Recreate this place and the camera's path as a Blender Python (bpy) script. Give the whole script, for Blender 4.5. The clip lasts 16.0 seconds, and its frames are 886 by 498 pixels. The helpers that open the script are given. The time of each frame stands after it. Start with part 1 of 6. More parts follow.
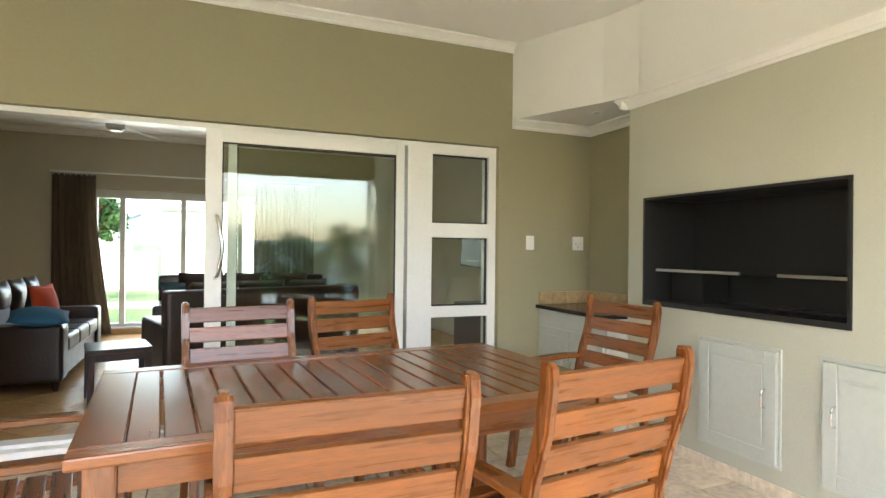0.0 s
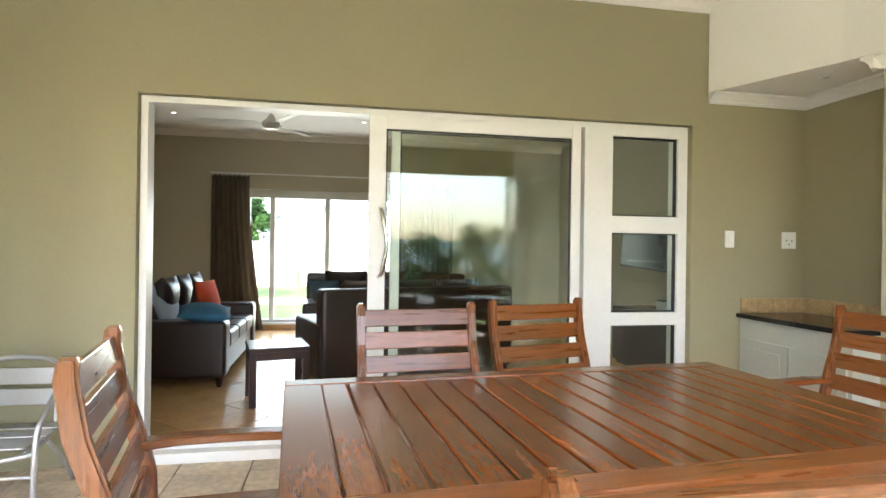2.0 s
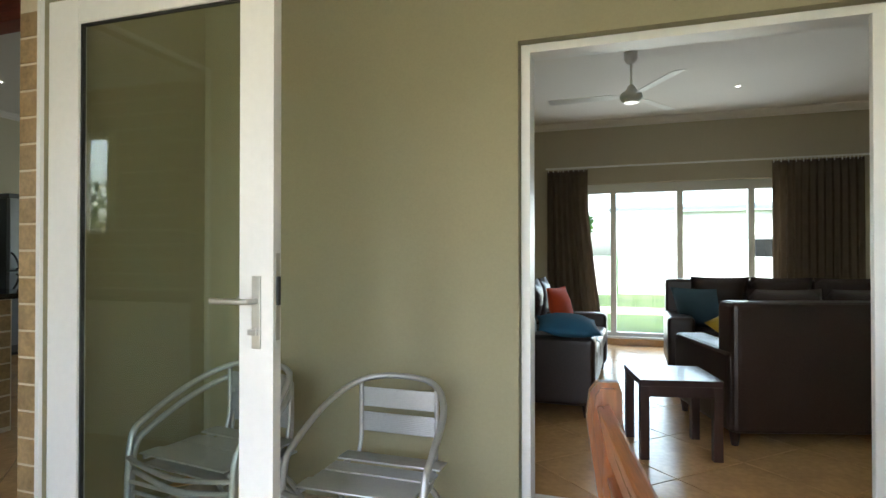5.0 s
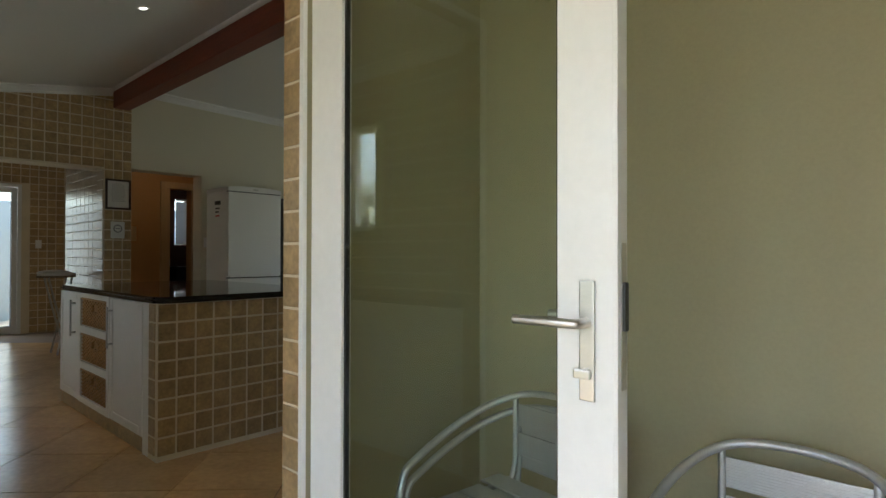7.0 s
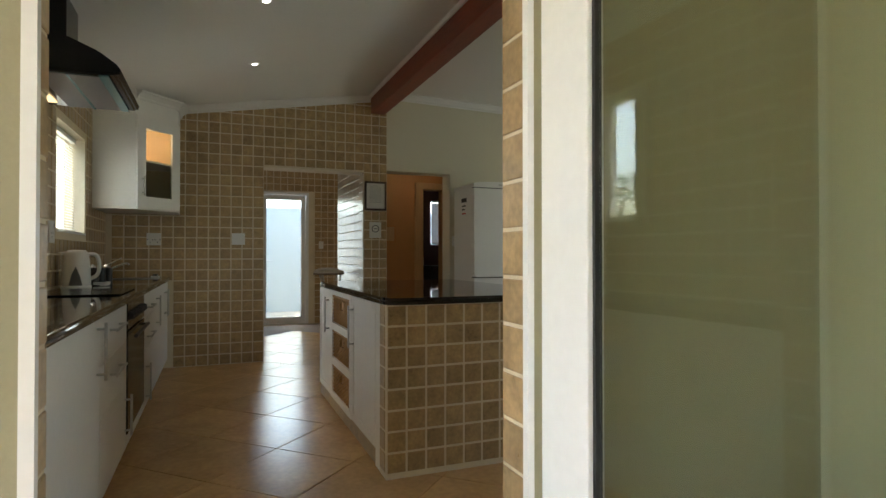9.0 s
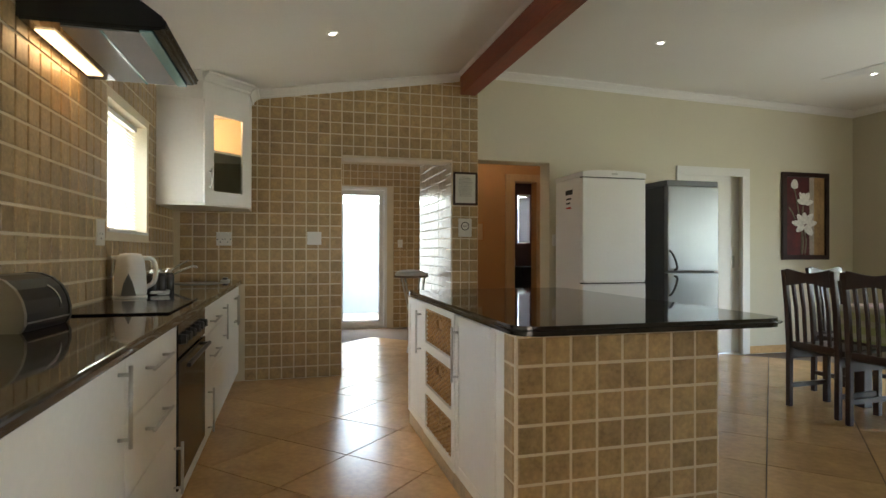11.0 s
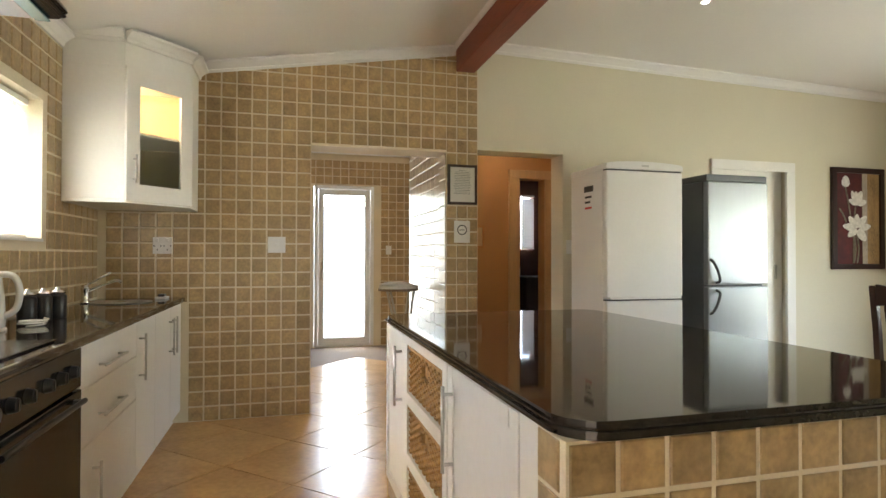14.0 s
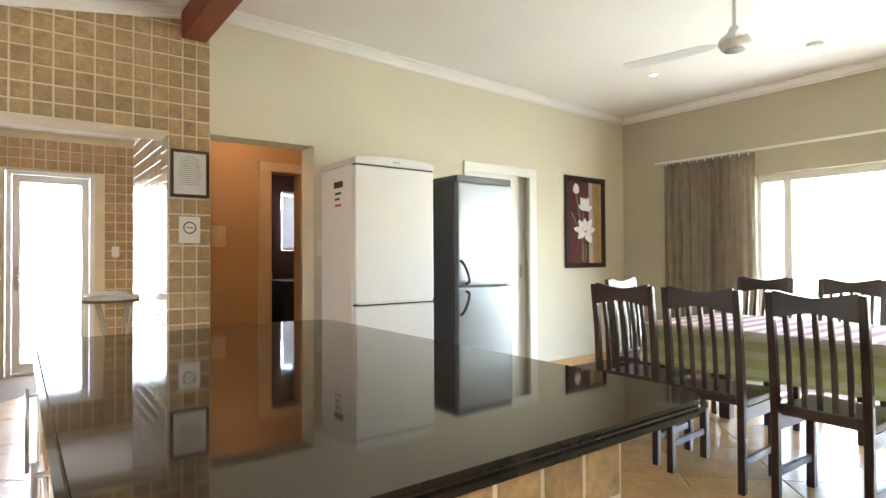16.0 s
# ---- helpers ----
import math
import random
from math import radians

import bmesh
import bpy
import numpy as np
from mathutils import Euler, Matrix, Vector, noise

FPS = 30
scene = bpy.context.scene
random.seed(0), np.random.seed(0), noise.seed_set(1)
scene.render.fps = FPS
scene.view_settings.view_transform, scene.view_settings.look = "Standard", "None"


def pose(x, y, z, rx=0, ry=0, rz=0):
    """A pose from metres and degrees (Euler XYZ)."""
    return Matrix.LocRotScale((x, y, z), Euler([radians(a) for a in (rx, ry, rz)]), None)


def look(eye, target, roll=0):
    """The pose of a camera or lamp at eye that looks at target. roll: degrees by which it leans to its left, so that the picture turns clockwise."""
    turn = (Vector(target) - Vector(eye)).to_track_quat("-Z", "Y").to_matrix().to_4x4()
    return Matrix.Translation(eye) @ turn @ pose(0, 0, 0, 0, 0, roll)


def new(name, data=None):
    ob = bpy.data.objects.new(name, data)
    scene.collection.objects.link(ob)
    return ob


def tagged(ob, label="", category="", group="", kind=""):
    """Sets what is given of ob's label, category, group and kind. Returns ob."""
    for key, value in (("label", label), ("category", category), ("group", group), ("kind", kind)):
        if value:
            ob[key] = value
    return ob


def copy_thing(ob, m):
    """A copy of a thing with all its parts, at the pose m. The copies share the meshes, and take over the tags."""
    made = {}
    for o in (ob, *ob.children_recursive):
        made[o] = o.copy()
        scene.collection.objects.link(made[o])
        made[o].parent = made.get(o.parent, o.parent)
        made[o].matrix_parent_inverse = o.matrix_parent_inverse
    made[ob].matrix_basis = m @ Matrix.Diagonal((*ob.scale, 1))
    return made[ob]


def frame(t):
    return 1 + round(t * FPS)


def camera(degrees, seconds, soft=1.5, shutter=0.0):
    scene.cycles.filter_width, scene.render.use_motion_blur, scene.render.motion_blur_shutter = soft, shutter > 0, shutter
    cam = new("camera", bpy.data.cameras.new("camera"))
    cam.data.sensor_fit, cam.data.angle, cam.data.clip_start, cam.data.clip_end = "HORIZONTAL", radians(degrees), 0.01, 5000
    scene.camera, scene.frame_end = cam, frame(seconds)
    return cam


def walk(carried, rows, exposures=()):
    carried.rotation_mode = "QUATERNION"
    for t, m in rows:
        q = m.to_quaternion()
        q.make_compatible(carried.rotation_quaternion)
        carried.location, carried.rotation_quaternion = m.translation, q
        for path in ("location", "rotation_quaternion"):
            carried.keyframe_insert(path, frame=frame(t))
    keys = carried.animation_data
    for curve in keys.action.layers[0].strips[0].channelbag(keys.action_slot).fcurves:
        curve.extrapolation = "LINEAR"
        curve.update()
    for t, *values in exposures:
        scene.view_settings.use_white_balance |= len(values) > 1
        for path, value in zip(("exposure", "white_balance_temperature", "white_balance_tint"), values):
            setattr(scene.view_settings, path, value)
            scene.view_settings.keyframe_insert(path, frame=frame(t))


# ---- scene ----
cam = camera(76.2, 16.0)
PATH = [
    (0, (-0.218, 1.221, 1.248), (0.552, 3.067, 1.253), 0.6),
    (0.5, (-0.25, 1.351, 1.251), (0.471, 3.217, 1.254), 0.7),
    (1, (-0.33, 1.462, 1.23), (0.339, 3.347, 1.237), 0.7),
    (1.5, (-0.413, 1.635, 1.221), (0.156, 3.553, 1.227), 0.7),
    (2, (-0.444, 1.807, 1.219), (-0.066, 3.771, 1.221), 0.8),
    (2.5, (-0.506, 1.952, 1.194), (-0.327, 3.944, 1.196), 0.8),
    (3, (-0.605, 2.121, 1.201), (-0.59, 4.121, 1.198), 0.8),
    (3.2, (-0.643, 2.189, 1.199), (-0.684, 4.189, 1.193), 0.7),
    (5.3, (-1.194, 2.966, 1.132), (-1.93, 4.825, 1.154), 0.1),
    (5.5, (-1.277, 3.027, 1.119), (-2.074, 4.861, 1.141), 0.2),
    (6, (-1.463, 3.188, 1.129), (-2.478, 4.911, 1.15), 0.1),
    (6.5, (-1.574, 3.291, 1.135), (-2.799, 4.872, 1.153), 0.1),
    (7, (-1.74, 3.438, 1.135), (-3.099, 4.906, 1.156), 0.1),
    (7.5, (-1.891, 3.569, 1.162), (-3.373, 4.912, 1.169), -0.4),
    (8, (-2.028, 3.696, 1.142), (-3.649, 4.867, 1.155), -0.2),
    (8.5, (-2.154, 3.826, 1.107), (-3.93, 4.745, 1.131), -0.1),
    (9, (-2.269, 3.853, 1.114), (-4.124, 4.601, 1.136), 0.0),
    (9.5, (-2.48, 3.869, 1.144), (-4.37, 4.521, 1.165), 0.1),
    (10, (-2.67, 3.877, 1.148), (-4.578, 4.475, 1.167), 0.1),
    (12.3, (-3.678, 3.929, 1.185), (-5.632, 4.355, 1.205), 0.1),
    (12.5, (-3.733, 3.966, 1.17), (-5.688, 4.384, 1.195), 0.1),
    (13, (-3.86, 4.041, 1.209), (-5.814, 4.466, 1.227), 0.2),
    (13.5, (-3.953, 4.104, 1.209), (-5.903, 4.549, 1.229), 0.1),
    (14, (-4.054, 4.162, 1.197), (-5.983, 4.689, 1.223), 0.1),
    (14.5, (-4.102, 4.237, 1.206), (-5.978, 4.929, 1.231), 0.1),
    (15, (-4.177, 4.34, 1.2), (-5.981, 5.202, 1.228), -0.1),
    (15.5, (-4.249, 4.453, 1.203), (-5.967, 5.477, 1.23), -0.2),
    (16, (-4.33, 4.584, 1.204), (-5.927, 5.788, 1.232), -0.3),
]
walk(cam, [(t, look(eye, target, roll)) for t, eye, target, roll in PATH],
     ((0.0, 3.36, 6350, 10), (1.5, 3.45, 6300, 10), (2.5, 3.72, 6250, 12), (3.2, 3.75, 6050, 10), (5.5, 2.8, 6000, 8), (6.5, 2.74, 6000, 8), (7.5, 2.83, 6050, 8), (8.5, 3.28, 6200, 9), (9.5, 3.55, 6250, 10),
      (10.2, 3.85, 6250, 11), (12.5, 4.55, 6650, 15), (14.0, 4.9, 6650, 15), (15.0, 5.4, 6550, 15), (16.0, 5.52, 6200, 17)))

# ---- world, sun and large lights ----
world = bpy.data.worlds.new("world")
scene.world = world
world.use_nodes = True
wn = world.node_tree.nodes
sky = wn.new("ShaderNodeTexSky")
sky.sky_type, sky.sun_disc = "NISHITA", False
sky.sun_elevation, sky.sun_rotation = radians(53), radians(204)
sky.air_density, sky.dust_density = 1.0, 3.0
world.node_tree.links.new(sky.outputs[0], wn["Background"].inputs[0])
wn["Background"].inputs[1].default_value = 0.15
sun = new("sun", bpy.data.lights.new("sun", "SUN"))
sun.data.energy, sun.data.angle, sun.data.color = 1.0, radians(12), (1.0, 0.95, 0.88)
sun.matrix_world = look((-4, -9, 13), (0, 0, 0))


def window_light(name, x, y, z, w, h, turn, power):
    """Daylight of the sky standing in a window's opening."""
    ob = new(name, bpy.data.lights.new(name, "AREA"))
    ob.data.shape, ob.data.size, ob.data.size_y = "RECTANGLE", w, h
    ob.data.energy, ob.data.color = power, (1.0, 0.98, 0.95)
    ob.matrix_world = pose(x, y, z, 90, 0, turn)
    return ob


window_light("daylight_lounge", -0.5, 10.62, 1.1, 2.2, 1.9, 180, 7)
window_light("daylight_dining", -5.4, 10.62, 1.1, 2.8, 1.9, 180, 3.9)
window_light("daylight_kitchen", -7.05, 2.70, 1.7, 0.75, 0.7, 0, 0.35)
window_light("daylight_passage", -11.75, 4.85, 1.1, 0.7, 1.9, -90, 1.15)

# ---- materials ----


def mat(name, color, rough=0.6, metal=0.0, var=0.12, scale=3.0, grain=40.0, bump=0.05, rnd=0.0, coat=0.0, stretch=(1, 1, 1), spec=0.5):
    """A painted, stone, cloth or metal surface: broad stains, fine grain and relief; rnd varies it from piece to piece."""
    m = bpy.data.materials.new(name)
    m.use_nodes = True
    n, link = m.node_tree.nodes, m.node_tree.links.new
    p = n["Principled BSDF"]
    p.inputs["Roughness"].default_value, p.inputs["Metallic"].default_value = rough, metal
    p.inputs["Coat Weight"].default_value = coat
    p.inputs["Coat Roughness"].default_value = 0.12
    p.inputs["Specular IOR Level"].default_value = spec
    tc, mp = n.new("ShaderNodeTexCoord"), n.new("ShaderNodeMapping")
    mp.inputs["Scale"].default_value = stretch
    link(tc.outputs["Object"], mp.inputs["Vector"])
    info = n.new("ShaderNodeObjectInfo")
    off = n.new("ShaderNodeVectorMath")
    off.operation = "MULTIPLY_ADD"
    off.inputs[1].default_value = (37.0, 23.0, 51.0) if rnd else (0, 0, 0)
    link(info.outputs["Random"], off.inputs[0])
    link(mp.outputs[0], off.inputs[2])
    broad, fine = n.new("ShaderNodeTexNoise"), n.new("ShaderNodeTexNoise")
    broad.inputs["Scale"].default_value, broad.inputs["Detail"].default_value = scale, 4
    fine.inputs["Scale"].default_value, fine.inputs["Detail"].default_value = grain, 6
    link(off.outputs[0], broad.inputs["Vector"])
    link(off.outputs[0], fine.inputs["Vector"])
    add = n.new("ShaderNodeMath")
    add.operation = "ADD"
    link(broad.outputs["Fac"], add.inputs[0])
    link(fine.outputs["Fac"], add.inputs[1])
    rng = n.new("ShaderNodeMapRange")
    rng.inputs["From Min"].default_value, rng.inputs["From Max"].default_value = 0.65, 1.35
    rng.inputs["To Min"].default_value, rng.inputs["To Max"].default_value = 1 - var, 1 + var
    link(add.outputs[0], rng.inputs["Value"])
    rr = n.new("ShaderNodeMapRange")
    rr.inputs["To Min"].default_value, rr.inputs["To Max"].default_value = 1 - rnd, 1 + rnd
    link(info.outputs["Random"], rr.inputs["Value"])
    mul = n.new("ShaderNodeMath")
    mul.operation = "MULTIPLY"
    link(rng.outputs[0], mul.inputs[0])
    link(rr.outputs[0], mul.inputs[1])
    hsv = n.new("ShaderNodeHueSaturation")
    hsv.inputs["Color"].default_value = (*color, 1)
    link(mul.outputs[0], hsv.inputs["Value"])
    link(hsv.outputs[0], p.inputs["Base Color"])
    rf = n.new("ShaderNodeMapRange")
    rf.inputs["To Min"].default_value, rf.inputs["To Max"].default_value = max(0.02, rough * 0.8), min(1.0, rough * 1.25)
    link(broad.outputs["Fac"], rf.inputs["Value"])
    link(rf.outputs[0], p.inputs["Roughness"])
    if bump:
        b = n.new("ShaderNodeBump")
        b.inputs["Strength"].default_value, b.inputs["Distance"].default_value = bump, 0.01
        link(fine.outputs["Fac"], b.inputs["Height"])
        link(b.outputs[0], p.inputs["Normal"])
    return m


def glow(name, color, strength):
    m = bpy.data.materials.new(name)
    m.use_nodes = True
    p = m.node_tree.nodes["Principled BSDF"]
    p.inputs["Base Color"].default_value = (*color, 1)
    p.inputs["Emission Color"].default_value = (*color, 1)
    p.inputs["Emission Strength"].default_value = strength
    return m


def glass_mat(name, tint=(0.93, 0.965, 0.93), rough=0.0, mirror=0.045):
    """Thin window glass: clear, with the gloss of a pane."""
    m = bpy.data.materials.new(name)
    m.use_nodes = True
    n, link = m.node_tree.nodes, m.node_tree.links.new
    n.remove(n["Principled BSDF"])
    t, g, mix, fr = n.new("ShaderNodeBsdfTransparent"), n.new("ShaderNodeBsdfGlossy"), n.new("ShaderNodeMixShader"), n.new("ShaderNodeLayerWeight")
    t.inputs[0].default_value = (*tint, 1)
    g.inputs["Roughness"].default_value = rough
    fr.inputs["Blend"].default_value = 0.5
    pw = n.new("ShaderNodeMath")
    pw.operation, pw.inputs[1].default_value = "POWER", 4.0
    link(fr.outputs["Facing"], pw.inputs[0])
    ad = n.new("ShaderNodeMath")
    ad.operation, ad.inputs[1].default_value = "MULTIPLY_ADD", 0.8
    ad.inputs[2].default_value = mirror
    link(pw.outputs[0], ad.inputs[0])
    link(ad.outputs[0], mix.inputs[0])
    link(t.outputs[0], mix.inputs[1])
    link(g.outputs[0], mix.inputs[2])
    link(mix.outputs[0], n["Material Output"].inputs[0])
    return m


M_OLIVE = mat("olive_paint", (0.325, 0.297, 0.184), 0.75, var=0.05, scale=1.2, grain=90, bump=0.06)
M_SAGE = mat("sage_paint", (0.47, 0.46, 0.365), 0.7, var=0.05, scale=1.2, grain=90, bump=0.06)
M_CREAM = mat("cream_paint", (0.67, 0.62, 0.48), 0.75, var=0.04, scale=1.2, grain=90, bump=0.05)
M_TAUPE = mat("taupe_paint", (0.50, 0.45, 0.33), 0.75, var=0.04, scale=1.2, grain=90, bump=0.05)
M_WHITE = mat("white_ceiling_paint", (0.80, 0.78, 0.74), 0.8, var=0.03, scale=1.0, grain=70, bump=0.04)
M_CORNICE = mat("white_plaster_cornice", (0.82, 0.80, 0.77), 0.6, var=0.03, bump=0.02)
M_ALU = mat("white_powder_coat", (0.80, 0.80, 0.78), 0.35, var=0.03, scale=2, bump=0.01)
M_GASKET = mat("black_rubber", (0.015, 0.015, 0.015), 0.6, bump=0)
M_STEEL = mat("brushed_steel", (0.55, 0.54, 0.51), 0.3, 1.0, var=0.08, grain=120, bump=0.03, stretch=(1, 1, 8))
M_CHROME = mat("chrome", (0.75, 0.75, 0.75), 0.08, 1.0, var=0.03, bump=0)
M_ALUCHAIR = mat("matt_aluminium", (0.52, 0.53, 0.55), 0.42, 0.75, var=0.06, grain=80, bump=0.02)
M_TILE = mat("beige_ceramic_tile", (0.40, 0.275, 0.135), 0.30, var=0.30, scale=14, grain=60, bump=0.05, rnd=0.14)
M_GROUT = mat("cream_grout", (0.72, 0.63, 0.47), 0.85, var=0.08, scale=5, grain=120, bump=0.1)
M_FLOORTILE = mat("tan_floor_tile", (0.62, 0.385, 0.175), 0.22, var=0.16, scale=5, grain=30, bump=0.015, rnd=0.09)
M_FLOORGROUT = mat("brown_floor_grout", (0.16, 0.11, 0.07), 0.85, var=0.1, bump=0.05)
M_STONE = mat("sandstone_paving", (0.61, 0.51, 0.38), 0.6, var=0.3, scale=5, grain=25, bump=0.2, rnd=0.12)
M_GRANITE = mat("black_granite", (0.028, 0.021, 0.016), 0.045, var=0.3, scale=60, grain=220, bump=0.0)
M_CAB = mat("white_cabinet_lacquer", (0.80, 0.78, 0.73), 0.35, var=0.03, bump=0.01)
M_SAGECAB = mat("sage_painted_wood", (0.50, 0.51, 0.45), 0.5, var=0.05, bump=0.02)
M_BLACK = mat("black_enamel", (0.012, 0.012, 0.013), 0.15, var=0.1, bump=0, spec=0.3)
M_SOOT = mat("sooty_black_steel", (0.012, 0.011, 0.010), 0.55, var=0.3, scale=6, bump=0.1)
M_PLASTIC = mat("white_plastic", (0.78, 0.77, 0.74), 0.3, var=0.02, bump=0)
M_DARKPLASTIC = mat("black_plastic", (0.02, 0.02, 0.021), 0.3, var=0.05, bump=0)
M_LEATHER = mat("dark_brown_leather", (0.030, 0.016, 0.012), 0.33, var=0.2, scale=5, grain=90, bump=0.25)
M_BEAM = mat("red_brown_stained_beam", (0.22, 0.045, 0.02), 0.4, var=0.35, scale=2.5, grain=18, bump=0.1, stretch=(0.5, 7, 7))
M_SHUTTER = mat("orange_brown_door_wood", (0.52, 0.25, 0.085), 0.45, var=0.18, scale=2.5, grain=16, bump=0.05, stretch=(6, 6, 0.5))
M_DARKWOOD = mat("dark_mahogany", (0.028, 0.011, 0.009), 0.3, var=0.35, scale=3, grain=20, bump=0.05, coat=0.3, stretch=(5, 5, 0.7))
M_TEAKX = mat("oiled_hardwood_x", (0.21, 0.064, 0.011), 0.28, var=0.42, scale=3.2, grain=26, bump=0.08, rnd=0.24, coat=0.35, stretch=(1, 16, 16))
M_TEAKY = mat("oiled_hardwood_y", (0.165, 0.052, 0.010), 0.24, var=0.42, scale=3.0, grain=24, bump=0.06, rnd=0.22, coat=0.32, stretch=(13, 1, 13))
M_TEAKZ = mat("oiled_hardwood_z", (0.18, 0.054, 0.010), 0.27, var=0.45, scale=2.4, grain=16, bump=0.06, rnd=0.14, coat=0.4, stretch=(13, 13, 1))
M_CURTAIN = mat("taupe_curtain_cloth", (0.20, 0.155, 0.11), 0.9, var=0.15, scale=8, grain=200, bump=0.2)
M_ORANGE = mat("orange_ochre_paint", (0.54, 0.30, 0.125), 0.7, var=0.06, scale=1.2, grain=90, bump=0.05)
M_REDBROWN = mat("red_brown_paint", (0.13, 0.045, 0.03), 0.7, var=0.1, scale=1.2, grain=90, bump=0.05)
M_ARCH = mat("cream_stained_architrave", (0.60, 0.42, 0.23), 0.45, var=0.12, scale=2.5, grain=16, bump=0.04, stretch=(6, 6, 0.5))
# curtain cloth again, made lighter to put the window's backlight into its colour
M_BACKLITCURTAIN = mat("backlit_taupe_curtain_cloth", (0.42, 0.35, 0.26), 0.9, var=0.18, scale=8, grain=200, bump=0.2)
M_GLASS = glass_mat("window_glass")
M_OVENGLASS = glass_mat("hood_glass", (0.5, 0.6, 0.62), 0.02)
M_LAMP = glow("lamp_glow", (1.0, 0.93, 0.8), 1.0)
M_WARM = glow("warm_lamp_glow", (1.0, 0.62, 0.25), 0.25)

# ---- builders ----


def box(bm, x0, x1, y0, y1, z0, z1, bevel=0.0, seg=2):
    made = bmesh.ops.create_cube(bm, size=1.0, matrix=Matrix.LocRotScale(((x0 + x1) / 2, (y0 + y1) / 2, (z0 + z1) / 2), None, (x1 - x0, y1 - y0, z1 - z0)))
    if bevel:
        edges = list({e for v in made["verts"] for e in v.link_edges})
        bmesh.ops.bevel(bm, geom=edges, offset=bevel, segments=seg, affect="EDGES", profile=0.6)
    return bm


def B(x0, x1, y0, y1, z0, z1, bevel=0.0, seg=2):
    return box(bmesh.new(), x0, x1, y0, y1, z0, z1, bevel, seg)


def cyl(bm, p, q, r, r2=None, seg=14):
    """A round bar from p to q."""
    p, q = Vector(p), Vector(q)
    d = q - p
    m = Matrix.Translation((p + q) / 2) @ d.to_track_quat("Z", "Y").to_matrix().to_4x4()
    bmesh.ops.create_cone(bm, cap_ends=True, segments=seg, radius1=r, radius2=r if r2 is None else r2, depth=d.length, matrix=m)
    return bm


def tube(bm, pts, r, seg=10, smooth=4):
    """A bent round tube through points, rounded between them."""
    pts = [Vector(p) for p in pts]
    path = []
    for i in range(len(pts) - 1):
        a, b = pts[max(i - 1, 0)], pts[min(i + 2, len(pts) - 1)]
        for k in range(smooth):
            t = k / smooth
            p, q = pts[i], pts[i + 1]
            path.append(0.5 * ((2 * p) + (q - a) * t + (2 * a - 5 * p + 4 * q - b) * t * t + (3 * p - a - 3 * q + b) * t ** 3))
    path.append(pts[-1])
    rings, up = [], None
    for i, p in enumerate(path):
        d = (path[min(i + 1, len(path) - 1)] - path[max(i - 1, 0)]).normalized()
        if up is None:
            up = d.orthogonal().normalized()
        up = (up - d * up.dot(d)).normalized()
        side = d.cross(up)
        rings.append([bm.verts.new(p + r * (math.cos(a) * up + math.sin(a) * side)) for a in [2 * math.pi * k / seg for k in range(seg)]])
    for a, b in zip(rings, rings[1:]):
        for k in range(seg):
            bm.faces.new((a[k], a[(k + 1) % seg], b[(k + 1) % seg], b[k]))
    bm.faces.new(rings[0][::-1])
    bm.faces.new(rings[-1])
    return bm


def prism(bm, outline, axis, a, b):
    """A flat outline (two coordinates per corner, in the order of the other two axes) drawn out along an axis from a to b."""
    def place(u, v, w):
        return {"x": (w, u, v), "y": (u, w, v), "z": (u, v, w)}[axis]
    lo, hi = [bm.verts.new(place(u, v, a)) for u, v in outline], [bm.verts.new(place(u, v, b)) for u, v in outline]
    bm.faces.new(lo[::-1])
    bm.faces.new(hi)
    for i in range(len(outline)):
        j = (i + 1) % len(outline)
        bm.faces.new((lo[i], lo[j], hi[j], hi[i]))
    bmesh.ops.recalc_face_normals(bm, faces=bm.faces)
    return bm


def lathe(bm, profile, x=0, y=0, seg=24):
    """A turned shape about the upright line through x, y; profile: radius, height."""
    rings = [[bm.verts.new((x + r * math.cos(2 * math.pi * k / seg), y + r * math.sin(2 * math.pi * k / seg), z)) for k in range(seg)] for r, z in profile]
    for a, b in zip(rings, rings[1:]):
        for k in range(seg):
            bm.faces.new((a[k], a[(k + 1) % seg], b[(k + 1) % seg], b[k]))
    bm.faces.new(rings[0][::-1])
    bm.faces.new(rings[-1])
    return bm


def cushion_bm(w, d, h, puff=0.35, seg=8):
    """A stuffed cushion lying flat: thick in the middle, thin at its seams."""
    bm = bmesh.new()
    top, low = {}, {}
    for i in range(seg + 1):
        for j in range(seg + 1):
            u, v = 2 * i / seg - 1, 2 * j / seg - 1
            k = (1 - abs(u) ** 3) * (1 - abs(v) ** 3)
            pin = 1 - 0.07 * (1 - abs(v)) * abs(u) ** 2
            z = h / 2 * (puff + (1 - puff) * k) * (k ** 0.3 if k > 0 else 0)
            p = (u * w / 2 * (1 - 0.05 * (1 - v * v) * abs(u)), v * d / 2 * (1 - 0.05 * (1 - u * u) * abs(v)), 0)
            top[i, j] = bm.verts.new((p[0], p[1], z))
            edge = i in (0, seg) or j in (0, seg)
            low[i, j] = top[i, j] if edge else bm.verts.new((p[0], p[1], -z))
    for i in range(seg):
        for j in range(seg):
            a = [(i, j), (i + 1, j), (i + 1, j + 1), (i, j + 1)]
            bm.faces.new([top[k] for k in a])
            bm.faces.new([low[k] for k in a[::-1]])
    return bm


def mesh_of(name, bm, material, smooth=False):
    me = bpy.data.meshes.new(name)
    bm.to_mesh(me)
    bm.free()
    me.materials.append(material)
    if smooth:
        for p in me.polygons:
            p.use_smooth = True
    return me


